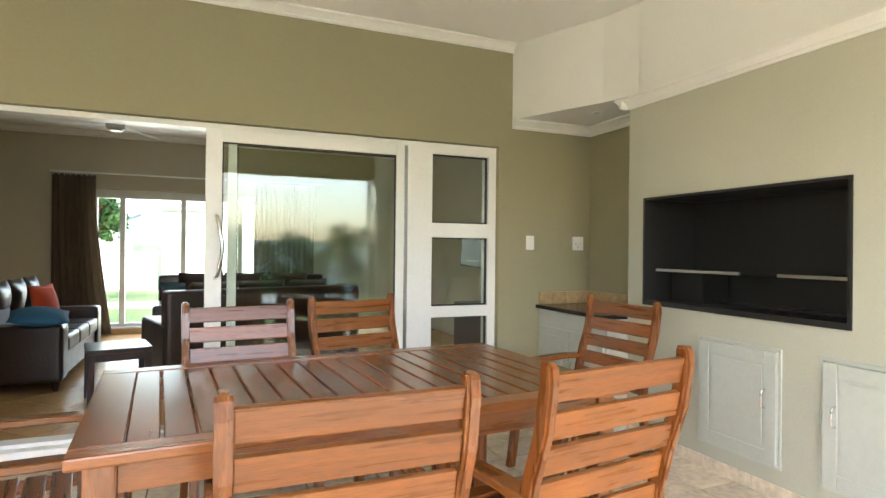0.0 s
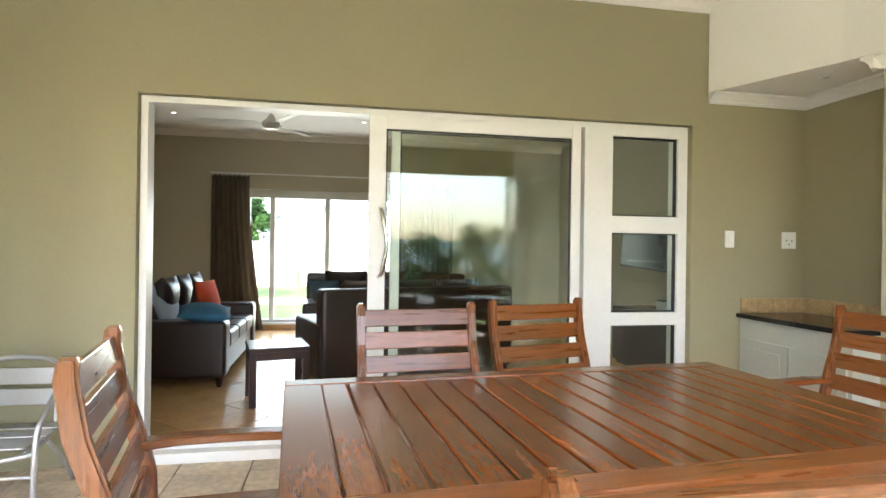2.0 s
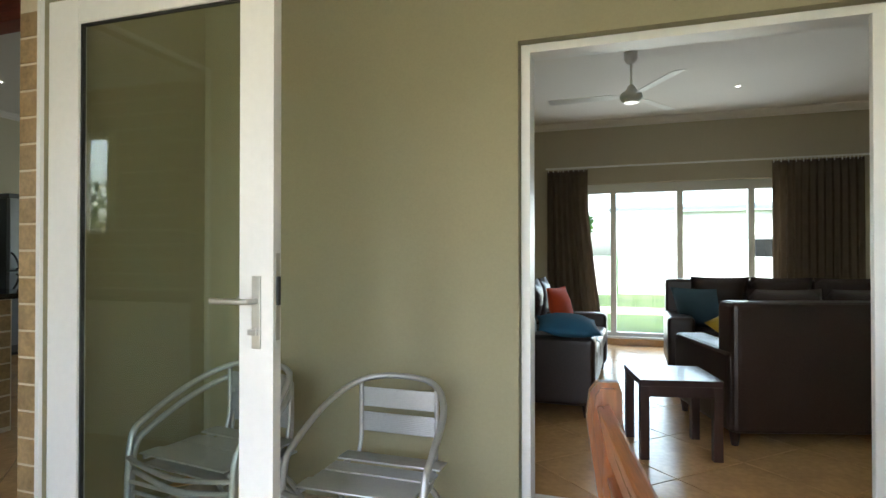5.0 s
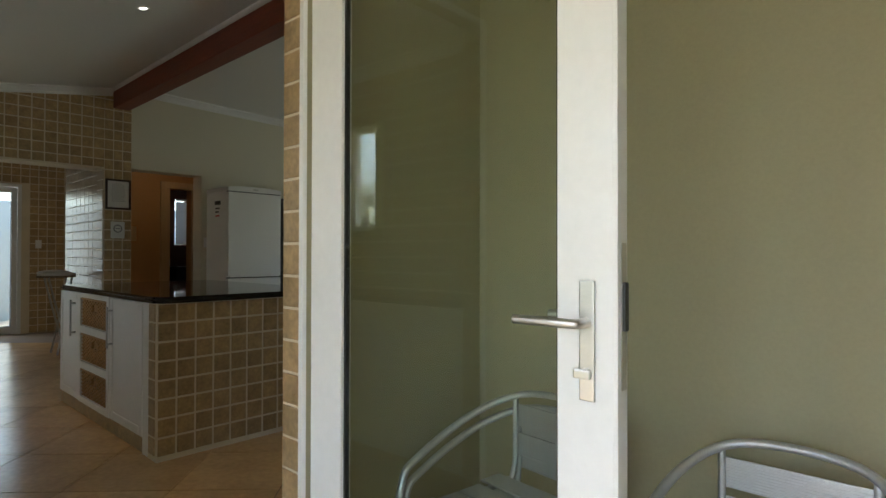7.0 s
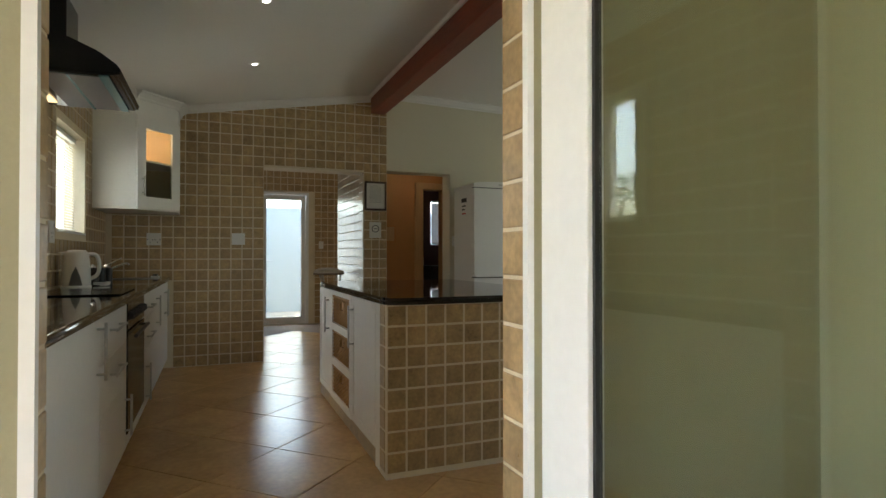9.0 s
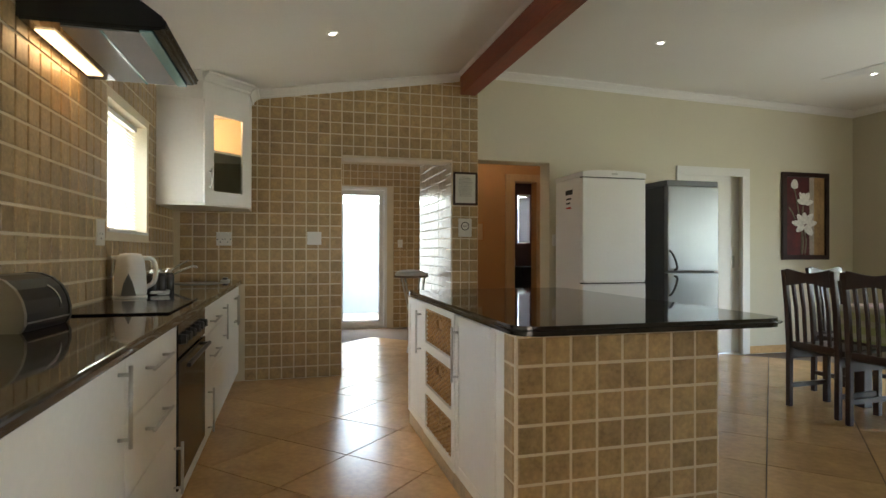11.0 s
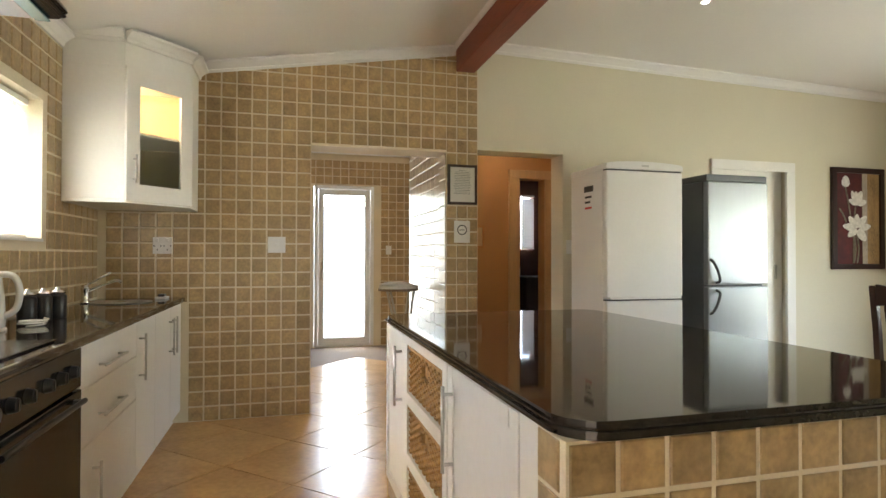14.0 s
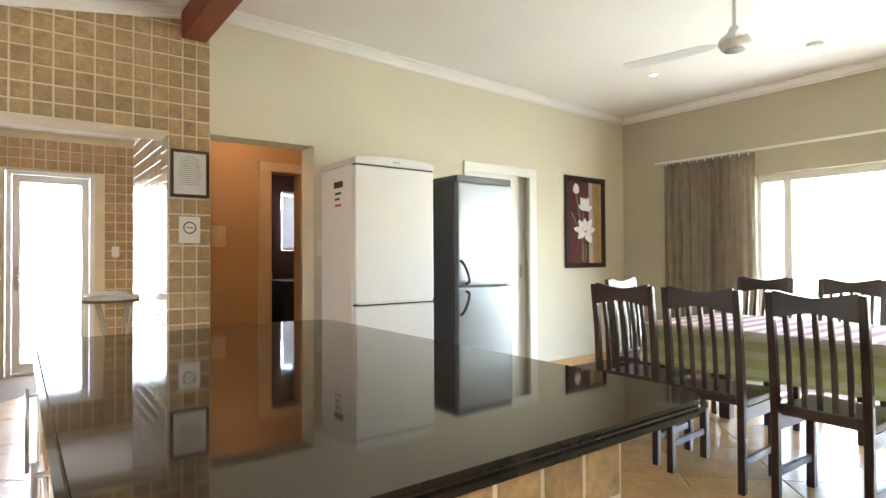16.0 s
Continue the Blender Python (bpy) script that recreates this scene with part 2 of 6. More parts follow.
def solid(name, bm, material, label="", category="", kind="", group="", smooth=False):
    """A thing or a piece of the setting that is one mesh."""
    return tagged(new(name, mesh_of(name, bm, material, smooth)), label, category, group, kind)


def thing(name, label, category, group="", at=None, kind=""):
    ob = new(name)
    ob.empty_display_size = 0.1
    ob.matrix_world = at or Matrix()
    return tagged(ob, label, category, group, kind)


def part(name, bm, material, parent, label="", smooth=False):
    ob = new(name, mesh_of(name, bm, material, smooth))
    ob.parent = parent
    return tagged(ob, label)


def structure(name, bm, material, label):
    return solid(name, bm, material, label, "wall" if name.startswith("wall") else name.split("_")[0], "structure")


def holed(bm, us, vs, w0, w1, axis, holes):
    """A wall slab between w0 and w1 on its axis, in cells between the cuts us (along) and vs (up), open where a hole (u0, u1, v0, v1) lies."""
    us = sorted(set(us) | {h[i] for h in holes for i in (0, 1) if us[0] <= h[i] <= us[1]})
    vs = sorted(set(vs) | {h[i] for h in holes for i in (2, 3) if vs[0] <= h[i] <= vs[1]})
    full = lambda i, j: 0 <= i < len(us) - 1 and 0 <= j < len(vs) - 1 and not any(
        h[0] <= (us[i] + us[i + 1]) / 2 <= h[1] and h[2] <= (vs[j] + vs[j + 1]) / 2 <= h[3] for h in holes)
    at = {}

    def v(i, j, w):
        key = (i, j, w)
        if key not in at:
            at[key] = bm.verts.new((us[i], w, vs[j]) if axis == "y" else (w, us[i], vs[j]))
        return at[key]
    for i in range(len(us) - 1):
        for j in range(len(vs) - 1):
            if not full(i, j):
                continue
            for w in (w0, w1):
                bm.faces.new((v(i, j, w), v(i + 1, j, w), v(i + 1, j + 1, w), v(i, j + 1, w)))
            for (di, dj), (a, b) in {(-1, 0): ((i, j), (i, j + 1)), (1, 0): ((i + 1, j), (i + 1, j + 1)), (0, -1): ((i, j), (i + 1, j)), (0, 1): ((i, j + 1), (i + 1, j + 1))}.items():
                if not full(i + di, j + dj):
                    bm.faces.new((v(*a, w0), v(*b, w0), v(*b, w1), v(*a, w1)))
    bmesh.ops.recalc_face_normals(bm, faces=bm.faces)
    return bm


def cornice(bm, p, q, n, size=0.085):
    """A plaster cornice along p to q under a ceiling; n points from the wall into the room."""
    p, q, n = Vector(p), Vector(q), Vector(n)
    prof = [(0, 0), (size, 0), (size, -0.014), (size * 0.72, -0.022), (size * 0.55, -size * 0.45), (size * 0.25, -size * 0.72), (0.022, -size * 0.78), (0.014, -size), (0, -size)]
    rings = [[bm.verts.new(e + n * a + Vector((0, 0, b))) for a, b in prof] for e in (p, q)]
    k = len(prof)
    for i in range(k):
        bm.faces.new((rings[0][i], rings[0][(i + 1) % k], rings[1][(i + 1) % k], rings[1][i]))
    bm.faces.new(rings[0])
    bm.faces.new(rings[1])
    bmesh.ops.recalc_face_normals(bm, faces=bm.faces)
    return bm


def tile_mesh(name, w, h, thick, edge, material):
    """One tile lying in x and z, its face towards -y, with softened edges."""
    bm = bmesh.new()
    lo = [bm.verts.new((sx * w / 2, 0, sz * h / 2)) for sx, sz in ((-1, -1), (1, -1), (1, 1), (-1, 1))]
    mid = [bm.verts.new((sx * w / 2, -thick * 0.6, sz * h / 2)) for sx, sz in ((-1, -1), (1, -1), (1, 1), (-1, 1))]
    top = [bm.verts.new((sx * (w / 2 - edge), -thick, sz * (h / 2 - edge))) for sx, sz in ((-1, -1), (1, -1), (1, 1), (-1, 1))]
    for a, b in ((lo, mid), (mid, top)):
        for i in range(4):
            bm.faces.new((a[i], a[(i + 1) % 4], b[(i + 1) % 4], b[i]))
    bm.faces.new(top)
    return mesh_of(name, bm, material)


def tile_field(parent, spots, w, h, thick, edge, material, turn, limit=300, near=None, name="tile"):
    """Tiles at the spots, turned about z so that their faces look away from the wall: the nearest as parts, the rest as one."""
    me = tile_mesh(name, w, h, thick, edge, material)
    spots = [Vector(s) for s in spots]
    if near is not None:
        spots.sort(key=lambda s: (s - Vector(near)).length)
    base = pose(0, 0, 0, 0, 0, turn)
    for s in spots[:limit]:
        ob = new(name, me)
        ob.parent = parent
        ob.matrix_basis = Matrix.Translation(s) @ base @ pose(0, 0, 0, random.uniform(-0.25, 0.25), random.uniform(-0.2, 0.2), random.uniform(-0.25, 0.25))
    rest = spots[limit:]
    if rest:
        co = np.array([base @ v.co for v in me.vertices])
        faces = [tuple(p.vertices) for p in me.polygons]
        k = len(co)
        far = bpy.data.meshes.new("far_tiles")
        far.from_pydata([tuple(c) for s in rest for c in co + np.array(s)], [], [tuple(i + k * a for i in f) for a in range(len(rest)) for f in faces])
        far.materials.append(material)
        ob = new("far_tiles", far)
        ob.parent = parent
        tagged(ob, kind="stuff")


# ---- the large structure ----
HI = 3.3          # top of the walls
YN = 5.36         # patio face of the wall to the lounge
structure("floor_patio", B(-3.30, 3.2, -0.45, YN + 0.1, -0.25, -0.058), M_FLOORGROUT, "patio floor bed under sandstone paving")
structure("floor_house", prism(bmesh.new(), [(-12.2, 2.70), (-3.302, 2.70), (-3.302, YN + 0.101), (3.4, YN + 0.101), (3.4, 10.7), (-12.2, 10.7)], "z", -0.25, -0.008), M_FLOORGROUT, "brown-grouted bed under the house floor tiles")
wall_n = structure("wall_north_patio", holed(bmesh.new(), (-3.30, 3.14), (-0.2, HI), YN, YN + 0.22, "y", [(-1.575, 2.005, -0.005, 2.11)]), M_OLIVE, "olive painted wall between patio and lounge")
wall_w = structure("wall_patio_kitchen", holed(bmesh.new(), (-0.45, 10.67), (-0.2, HI), -3.43, -3.30, "x", [(3.578, 4.474, -0.005, 2.20), (-0.25, 2.70, -0.1, 2.28)]), M_OLIVE, "olive painted wall between patio and kitchen")
structure("wall_braai_nook", B(2.92, 3.14, 4.46, YN, -0.2, HI), M_OLIVE, "olive painted wall behind the barbecue counter")
structure("wall_south_patio", holed(bmesh.new(), (-3.30, 3.14), (-0.2, HI), -0.45, -0.25, "y", [(-3.1, 2.67, -0.1, 2.5)]), M_OLIVE, "olive patio wall with a wide garden opening")
chimney = structure("wall_chimney", holed(bmesh.new(), (-0.25, 4.46), (-0.2, 2.345), 2.58, 3.14, "x", [(2.93, 4.30, 0.892, 1.622)]), M_SAGE, "sage painted chimney breast round the barbecue")
structure("ceiling_patio", B(-3.4, 3.2, -0.45, YN + 0.1, 2.97, 3.12), M_WHITE, "white patio ceiling")
bk = bmesh.new()
prism(bk, [(2.125, YN), (2.30, 4.93), (2.45, 4.6), (2.52, 4.3), (2.55, 3.9), (2.56, 3.0), (2.56, -0.25), (3.2, -0.25), (3.2, YN)], "z", 2.345, 2.969)
structure("ceiling_bulkhead", bk, M_WHITE, "white lowered bulkhead over the barbecue")
cb = bmesh.new()
cornice(cb, (-3.30, YN, 2.97), (2.125, YN, 2.97), (0, -1, 0), 0.07)
cornice(cb, (2.125, YN, 2.345), (2.92, YN, 2.345), (0, -1, 0), 0.075)
cornice(cb, (2.92, YN, 2.345), (2.92, 4.46, 2.345), (-1, 0, 0), 0.075)
cornice(cb, (2.92, 4.46, 2.345), (2.50, 4.46, 2.345), (0, 1, 0), 0.075)
cornice(cb, (2.58, 4.52, 2.345), (2.58, -0.25, 2.345), (-1, 0, 0), 0.075)
cornice(cb, (-3.30, -0.25, 2.97), (-3.30, YN, 2.97), (1, 0, 0), 0.07)
structure("trim_cornice_patio", cb, M_CORNICE, "white moulded plaster cornice of the patio")

# kitchen, dining and lounge shells
XW, YS = -8.475, 2.878
wall_s = structure("wall_south_kitchen", holed(bmesh.new(), (-8.7, -3.43), (-0.2, HI), 2.66, YS, "y", [(-7.555, -6.675, 1.29, 2.035), (-5.19, -4.79, 1.33, 2.10)]), M_GROUT, "tiled kitchen wall with two windows")
wall_k = structure("wall_west_kitchen", holed(bmesh.new(), (2.66, 5.665), (-0.2, HI), -8.70, XW, "x", [(4.326, 5.395, -0.005, 2.06)]), M_GROUT, "tiled kitchen wall with a passage opening")
structure("wall_west_dining", holed(bmesh.new(), (5.665, 10.67), (-0.2, HI), -8.70, XW, "x", [(5.665, 6.44, -0.005, 2.077), (8.03, 8.87, -0.005, 2.05)]), M_CREAM, "cream painted wall with two door openings")
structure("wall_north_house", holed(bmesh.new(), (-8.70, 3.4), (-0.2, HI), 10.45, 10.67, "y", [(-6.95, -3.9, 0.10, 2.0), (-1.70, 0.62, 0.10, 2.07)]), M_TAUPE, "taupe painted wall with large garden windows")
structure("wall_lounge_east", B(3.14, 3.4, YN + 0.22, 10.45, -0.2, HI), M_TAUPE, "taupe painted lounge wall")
ck = bmesh.new()
prism(ck, [(2.66, 2.455), (5.56, 2.928), (5.56, 3.2), (2.66, 3.2)], "x", -8.6, -3.4)
structure("ceiling_kitchen", ck, M_WHITE, "white sloping kitchen ceiling")
cd = bmesh.new()
prism(cd, [(5.56, 2.97), (10.55, 2.86), (10.55, 3.2), (5.56, 3.2)], "x", -8.6, -3.41)
structure("ceiling_dining", cd, M_WHITE, "white dining room ceiling")
structure("ceiling_lounge", B(-3.4, 3.3, YN + 0.1, 10.55, 2.88, 3.2), M_WHITE, "white lounge ceiling")
co = bmesh.new()
for (a, b) in (((XW, YS, 2.49), (XW, 5.47, 2.912)), ((XW, 5.64, 2.968), (XW, 10.45, 2.862))):
    cornice(co, a, b, (1, 0, 0), 0.075)
cornice(co, (-8.47, 10.45, 2.862), (-3.43, 10.45, 2.862), (0, -1, 0), 0.075)
cornice(co, (-8.47, YS, 2.49), (-3.43, YS, 2.49), (0, 1, 0), 0.075)
cornice(co, (-8.47, 5.475, 2.914), (-3.43, 5.475, 2.914), (0, -1, 0), 0.03)
cornice(co, (-3.30, 10.45, 2.88), (3.14, 10.45, 2.88), (0, -1, 0), 0.085)
structure("trim_cornice_house", co, M_CORNICE, "white moulded plaster cornice of kitchen and dining room")
beam = solid("ceiling_beam", B(-8.47, -3.43, 5.477, 5.635, 2.709, 3.05, 0.006), M_BEAM, "red-brown stained timber beam under the ceiling ridge", "beam", "structure")

# ---- patio: sliding doors ----


def framed_leaf(name, parent, x0, x1, z0, z1, y0, y1, stile, rail_top, rail_low, label="", lock=None):
    """A glazed leaf: two stiles, two rails, black gasket and pane, in the plane of y."""
    lock = lock or stile
    leaf = part(name, B(x0, x0 + stile, y0, y1, z0, z1, 0.004), M_ALU, parent, label)
    part("stile", B(x1 - lock, x1, y0, y1, z0, z1, 0.004), M_ALU, leaf)
    part("top_rail", B(x0 + stile, x1 - lock, y0 + 0.002, y1 - 0.002, z1 - rail_top, z1, 0.004), M_ALU, leaf)
    part("bottom_rail", B(x0 + stile, x1 - lock, y0 + 0.002, y1 - 0.002, z0, z0 + rail_low, 0.004), M_ALU, leaf)
    g = holed(bmesh.new(), (x0 + stile - 0.001, x1 - lock + 0.001), (z0 + rail_low - 0.001, z1 - rail_top + 0.001), (y0 + y1) / 2 - 0.008, (y0 + y1) / 2 + 0.008, "y",
              [(x0 + stile + 0.008, x1 - lock - 0.008, z0 + rail_low + 0.008, z1 - rail_top - 0.008)])
    part("gasket", g, M_GASKET, leaf)
    ym = (y0 + y1) / 2
    pane = part("pane", B(x0 + stile, x1 - lock, ym - 0.003, ym + 0.003, z0 + rail_low, z1 - rail_top), M_GLASS, leaf)
    pane.visible_shadow = False
    return leaf


sd = thing("sliding_door", "white aluminium sliding door standing half open beside a fixed side light", "sliding door", kind="structure")
fr = bmesh.new()
part("door_frame", holed(fr, (-1.57, 2.0), (0.0, 2.105), YN + 0.045, YN + 0.165, "y", [(-1.53, 1.225, 0.035, 2.068), (1.43, 1.93, 0.04, 0.712), (1.43, 1.93, 0.80, 1.352), (1.43, 1.93, 1.468, 2.02)]), M_ALU, sd)
part("threshold", B(-1.57, 1.99, YN - 0.04, YN + 0.044, -0.05, 0.012, 0.004), M_ALU, sd)
for z0, z1 in ((0.04, 0.712), (0.80, 1.352), (1.468, 2.02)):
    gk = holed(bmesh.new(), (1.43, 1.93), (z0, z1), YN + 0.07, YN + 0.1, "y", [(1.438, 1.922, z0 + 0.01, z1 - 0.01)])
    part("gasket", gk, M_GASKET, sd)
    pn = part("side_pane", B(1.435, 1.925, YN + 0.085, YN + 0.09, z0, z1), M_GLASS, sd)
    pn.visible_shadow = False
front = framed_leaf("sliding_leaf", sd, -0.235, 1.19, 0.035, 2.066, YN + 0.03, YN + 0.07, 0.107, 0.085, 0.09, "", 0.065)
framed_leaf("rear_leaf", sd, -0.09, 1.215, 0.036, 2.062, YN + 0.10, YN + 0.14, 0.06, 0.08, 0.09)
hb = tube(bmesh.new(), [(-0.165, YN + 0.028, 1.475), (-0.155, YN - 0.02, 1.44), (-0.125, YN - 0.045, 1.26), (-0.15, YN - 0.02, 1.08), (-0.17, YN + 0.028, 1.04)], 0.013, 10, 6)
part("pull_handle", hb, M_CHROME, front, "curved chrome pull handle", True)

# glazed door leaf between patio and kitchen, folded open across the patio
kd = thing("door_1", "white aluminium glazed door standing wide open into the patio", "door", kind="structure")
part("door_frame", holed(bmesh.new(), (3.579, 4.473), (0.0, 2.198), -3.317, -3.296, "x", [(3.60, 4.458, 0.02, 2.175)]), M_ALU, kd)
leaf = framed_leaf("leaf", kd, -3.316, -2.268, 0.02, 2.165, 4.585, 4.625, 0.165, 0.10, 0.12, "", 0.132)
leaf.matrix_basis = pose(-3.312, 4.494, 0, 0, 0, 1.2) @ pose(3.316, -4.585, 0)
part("edge_strip", B(-2.2685, -2.259, 4.582, 4.628, 0.02, 2.165, 0.002), M_ALU, leaf)
part("hinge_seal", B(-3.3205, -3.3165, 4.580, 4.60, 0.02, 2.165), M_GASKET, leaf, "black rubber hinge seal")
part("lock_plate", B(-2.258, -2.2555, 4.594, 4.616, 0.86, 1.16), M_STEEL, leaf, "steel lock strip")
part("latch", B(-2.2595, -2.249, 4.596, 4.614, 0.98, 1.08, 0.003), M_DARKPLASTIC, leaf)
for side, y in ((-1, 4.585), (1, 4.625)):
    lp = part("handle_plate", B(-2.343, -2.309, min(y, y + side * 0.008), max(y, y + side * 0.008), 0.83, 1.082, 0.003), M_STEEL, leaf, "brushed steel handle plate")
    lv = tube(bmesh.new(), [(-2.325, y, 0.995), (-2.325, y + side * 0.045, 0.995), (-2.345, y + side * 0.055, 0.995), (-2.44, y + side * 0.055, 0.995), (-2.475, y + side * 0.055, 0.995)], 0.0105, 12, 5)
    part("lever", lv, M_STEEL, lp, "", True)
    kb = cyl(bmesh.new(), (-2.325, y, 0.888), (-2.325, y + side * 0.018, 0.888), 0.013)
    box(kb, -2.35, -2.312, y + side * 0.018 - 0.006, y + side * 0.018 + 0.006, 0.878, 0.898, 0.004)
    part("thumb_turn", kb, M_STEEL, lp)

# ---- patio furniture ----
FZ = -0.05
table = thing("patio_table", "reddish hardwood slatted patio table with oiled top", "table", at=pose(0.345, 3.47, FZ, 0, 0, 4))
TW, TD, TH = 1.85, 1.13, 0.777
part("end_board", B(-TW / 2, -TW / 2 + 0.125, -TD / 2 + 0.09, TD / 2 - 0.09, TH - 0.03, TH, 0.004), M_TEAKY, table)
part("end_board", B(TW / 2 - 0.125, TW / 2, -TD / 2 + 0.09, TD / 2 - 0.09, TH - 0.03, TH, 0.004), M_TEAKY, table)
for y0, y1 in ((-TD / 2, -TD / 2 + 0.088), (TD / 2 - 0.088, TD / 2)):
    part("edge_rail", B(-TW / 2, TW / 2, y0, y1, TH - 0.032, TH + 0.001, 0.006), M_TEAKX if y0 < 0 else M_TEAKY, table)
n = 17
step = (TW - 0.25) / n
sl = mesh_of("slat", B(-step / 2 + 0.0045, step / 2 - 0.0045, -TD / 2 + 0.09, TD / 2 - 0.09, TH - 0.026, TH - 0.001, 0.004, 1), M_TEAKY)
for i in range(n):
    ob = new("slat", sl)
    ob.parent = table
    ob.location = (-TW / 2 + 0.125 + step * (i + 0.5), 0, random.uniform(-0.001, 0.0))
for y in (-TD / 2 + 0.075, TD / 2 - 0.075):
    part("apron", B(-TW / 2 + 0.09, TW / 2 - 0.09, y - 0.012, y + 0.012, TH - 0.125, TH - 0.034, 0.003), M_TEAKX, table)
for x in (-TW / 2 + 0.075, TW / 2 - 0.075):
    part("end_apron", B(x - 0.012, x + 0.012, -TD / 2 + 0.1, TD / 2 - 0.1, TH - 0.125, TH - 0.034, 0.003), M_TEAKY, table)
    for y in (-TD / 2 + 0.085, TD / 2 - 0.085):
        part("leg", B(x - 0.04, x + 0.04, y - 0.04, y + 0.04, 0, TH - 0.034, 0.008), M_TEAKZ, table)


def patio_chair():
    """An armchair facing +y, its back leaning towards -y; x is its width."""
    ch = thing("patio_chair", "reddish hardwood patio armchair with slatted curved back", "chair", "chairs round the patio table")
    W = 0.27
    curve = [(-0.30, 1.015, 0.03), (-0.303, 1.0, 0.046), (-0.305, 0.96, 0.052), (-0.285, 0.83, 0.055), (-0.235, 0.68, 0.055), (-0.20, 0.54, 0.055), (-0.195, 0.42, 0.055), (-0.23, 0.2, 0.05), (-0.29, 0.0, 0.042)]
    for s in (-1, 1):
        bm = bmesh.new()
        ring = [(y - w / 2, z) for y, z, w in curve] + [(y + w / 2, z) for y, z, w in curve[::-1]]
        prism(bm, ring, "x", s * W - 0.018, s * W + 0.018)
        bmesh.ops.bevel(bm, geom=[e for e in bm.edges if abs(e.verts[0].co.x - e.verts[1].co.x) < 1e-5], offset=0.008, segments=2, affect="EDGES")
        part("back_post", bm, M_TEAKZ, ch)
        fl = bmesh.new()
        prism(fl, [(0.30, 0.0), (0.345, 0.0), (0.26, 0.62), (0.21, 0.62)], "x", s * W - 0.018, s * W + 0.018)
        part("front_leg", fl, M_TEAKZ, ch)
        ar = bmesh.new()
        prism(ar, [(-0.235, 0.645), (-0.10, 0.652), (0.10, 0.645), (0.30, 0.632), (0.335, 0.622), (0.335, 0.602), (0.28, 0.605), (0.08, 0.618), (-0.10, 0.624), (-0.225, 0.618)], "x", s * W - 0.035, s * W + 0.035)
        bmesh.ops.bevel(ar, geom=list(ar.edges), offset=0.005, segments=1, affect="EDGES")
        part("armrest", ar, M_TEAKY, ch)
        part("side_rail", B(s * W - 0.014, s * W + 0.014, -0.19, 0.26, 0.36, 0.41, 0.004), M_TEAKX, ch)
    pts = [(-0.300, 0.965), (-0.286, 0.862), (-0.256, 0.758), (-0.224, 0.654), (-0.203, 0.55)]
    for y, z in pts:
        bm = box(bmesh.new(), -W + 0.018, W - 0.018, -0.01, 0.01, -0.039, 0.039, 0.004)
        lean = -12 if z > 0.6 else -5
        bmesh.ops.transform(bm, matrix=pose(0, y, z - 0.02, -lean), verts=bm.verts)
        part("back_slat", bm, M_TEAKX, ch)
    for k in range(6):
        y = -0.15 + k * 0.083
        part("seat_slat", B(-W + 0.016, W - 0.016, y - 0.034, y + 0.034, 0.405 + 0.004 * abs(k - 2), 0.427 + 0.004 * abs(k - 2), 0.004), M_TEAKX, ch)
    part("stretcher", B(-W + 0.018, W - 0.018, 0.255, 0.279, 0.34, 0.39, 0.003), M_TEAKX, ch)
    return ch


first = patio_chair()
first.matrix_world = pose(-0.02, 4.17, FZ, 0, 0, 186)
for x, y, turn in ((0.69, 4.37, 194), (0.085, 2.72, 0), (0.82, 2.79, 8), (-0.78, 3.54, -80), (1.83, 3.97, 95)):
    copy_thing(first, pose(x, y, FZ, 0, 0, turn))


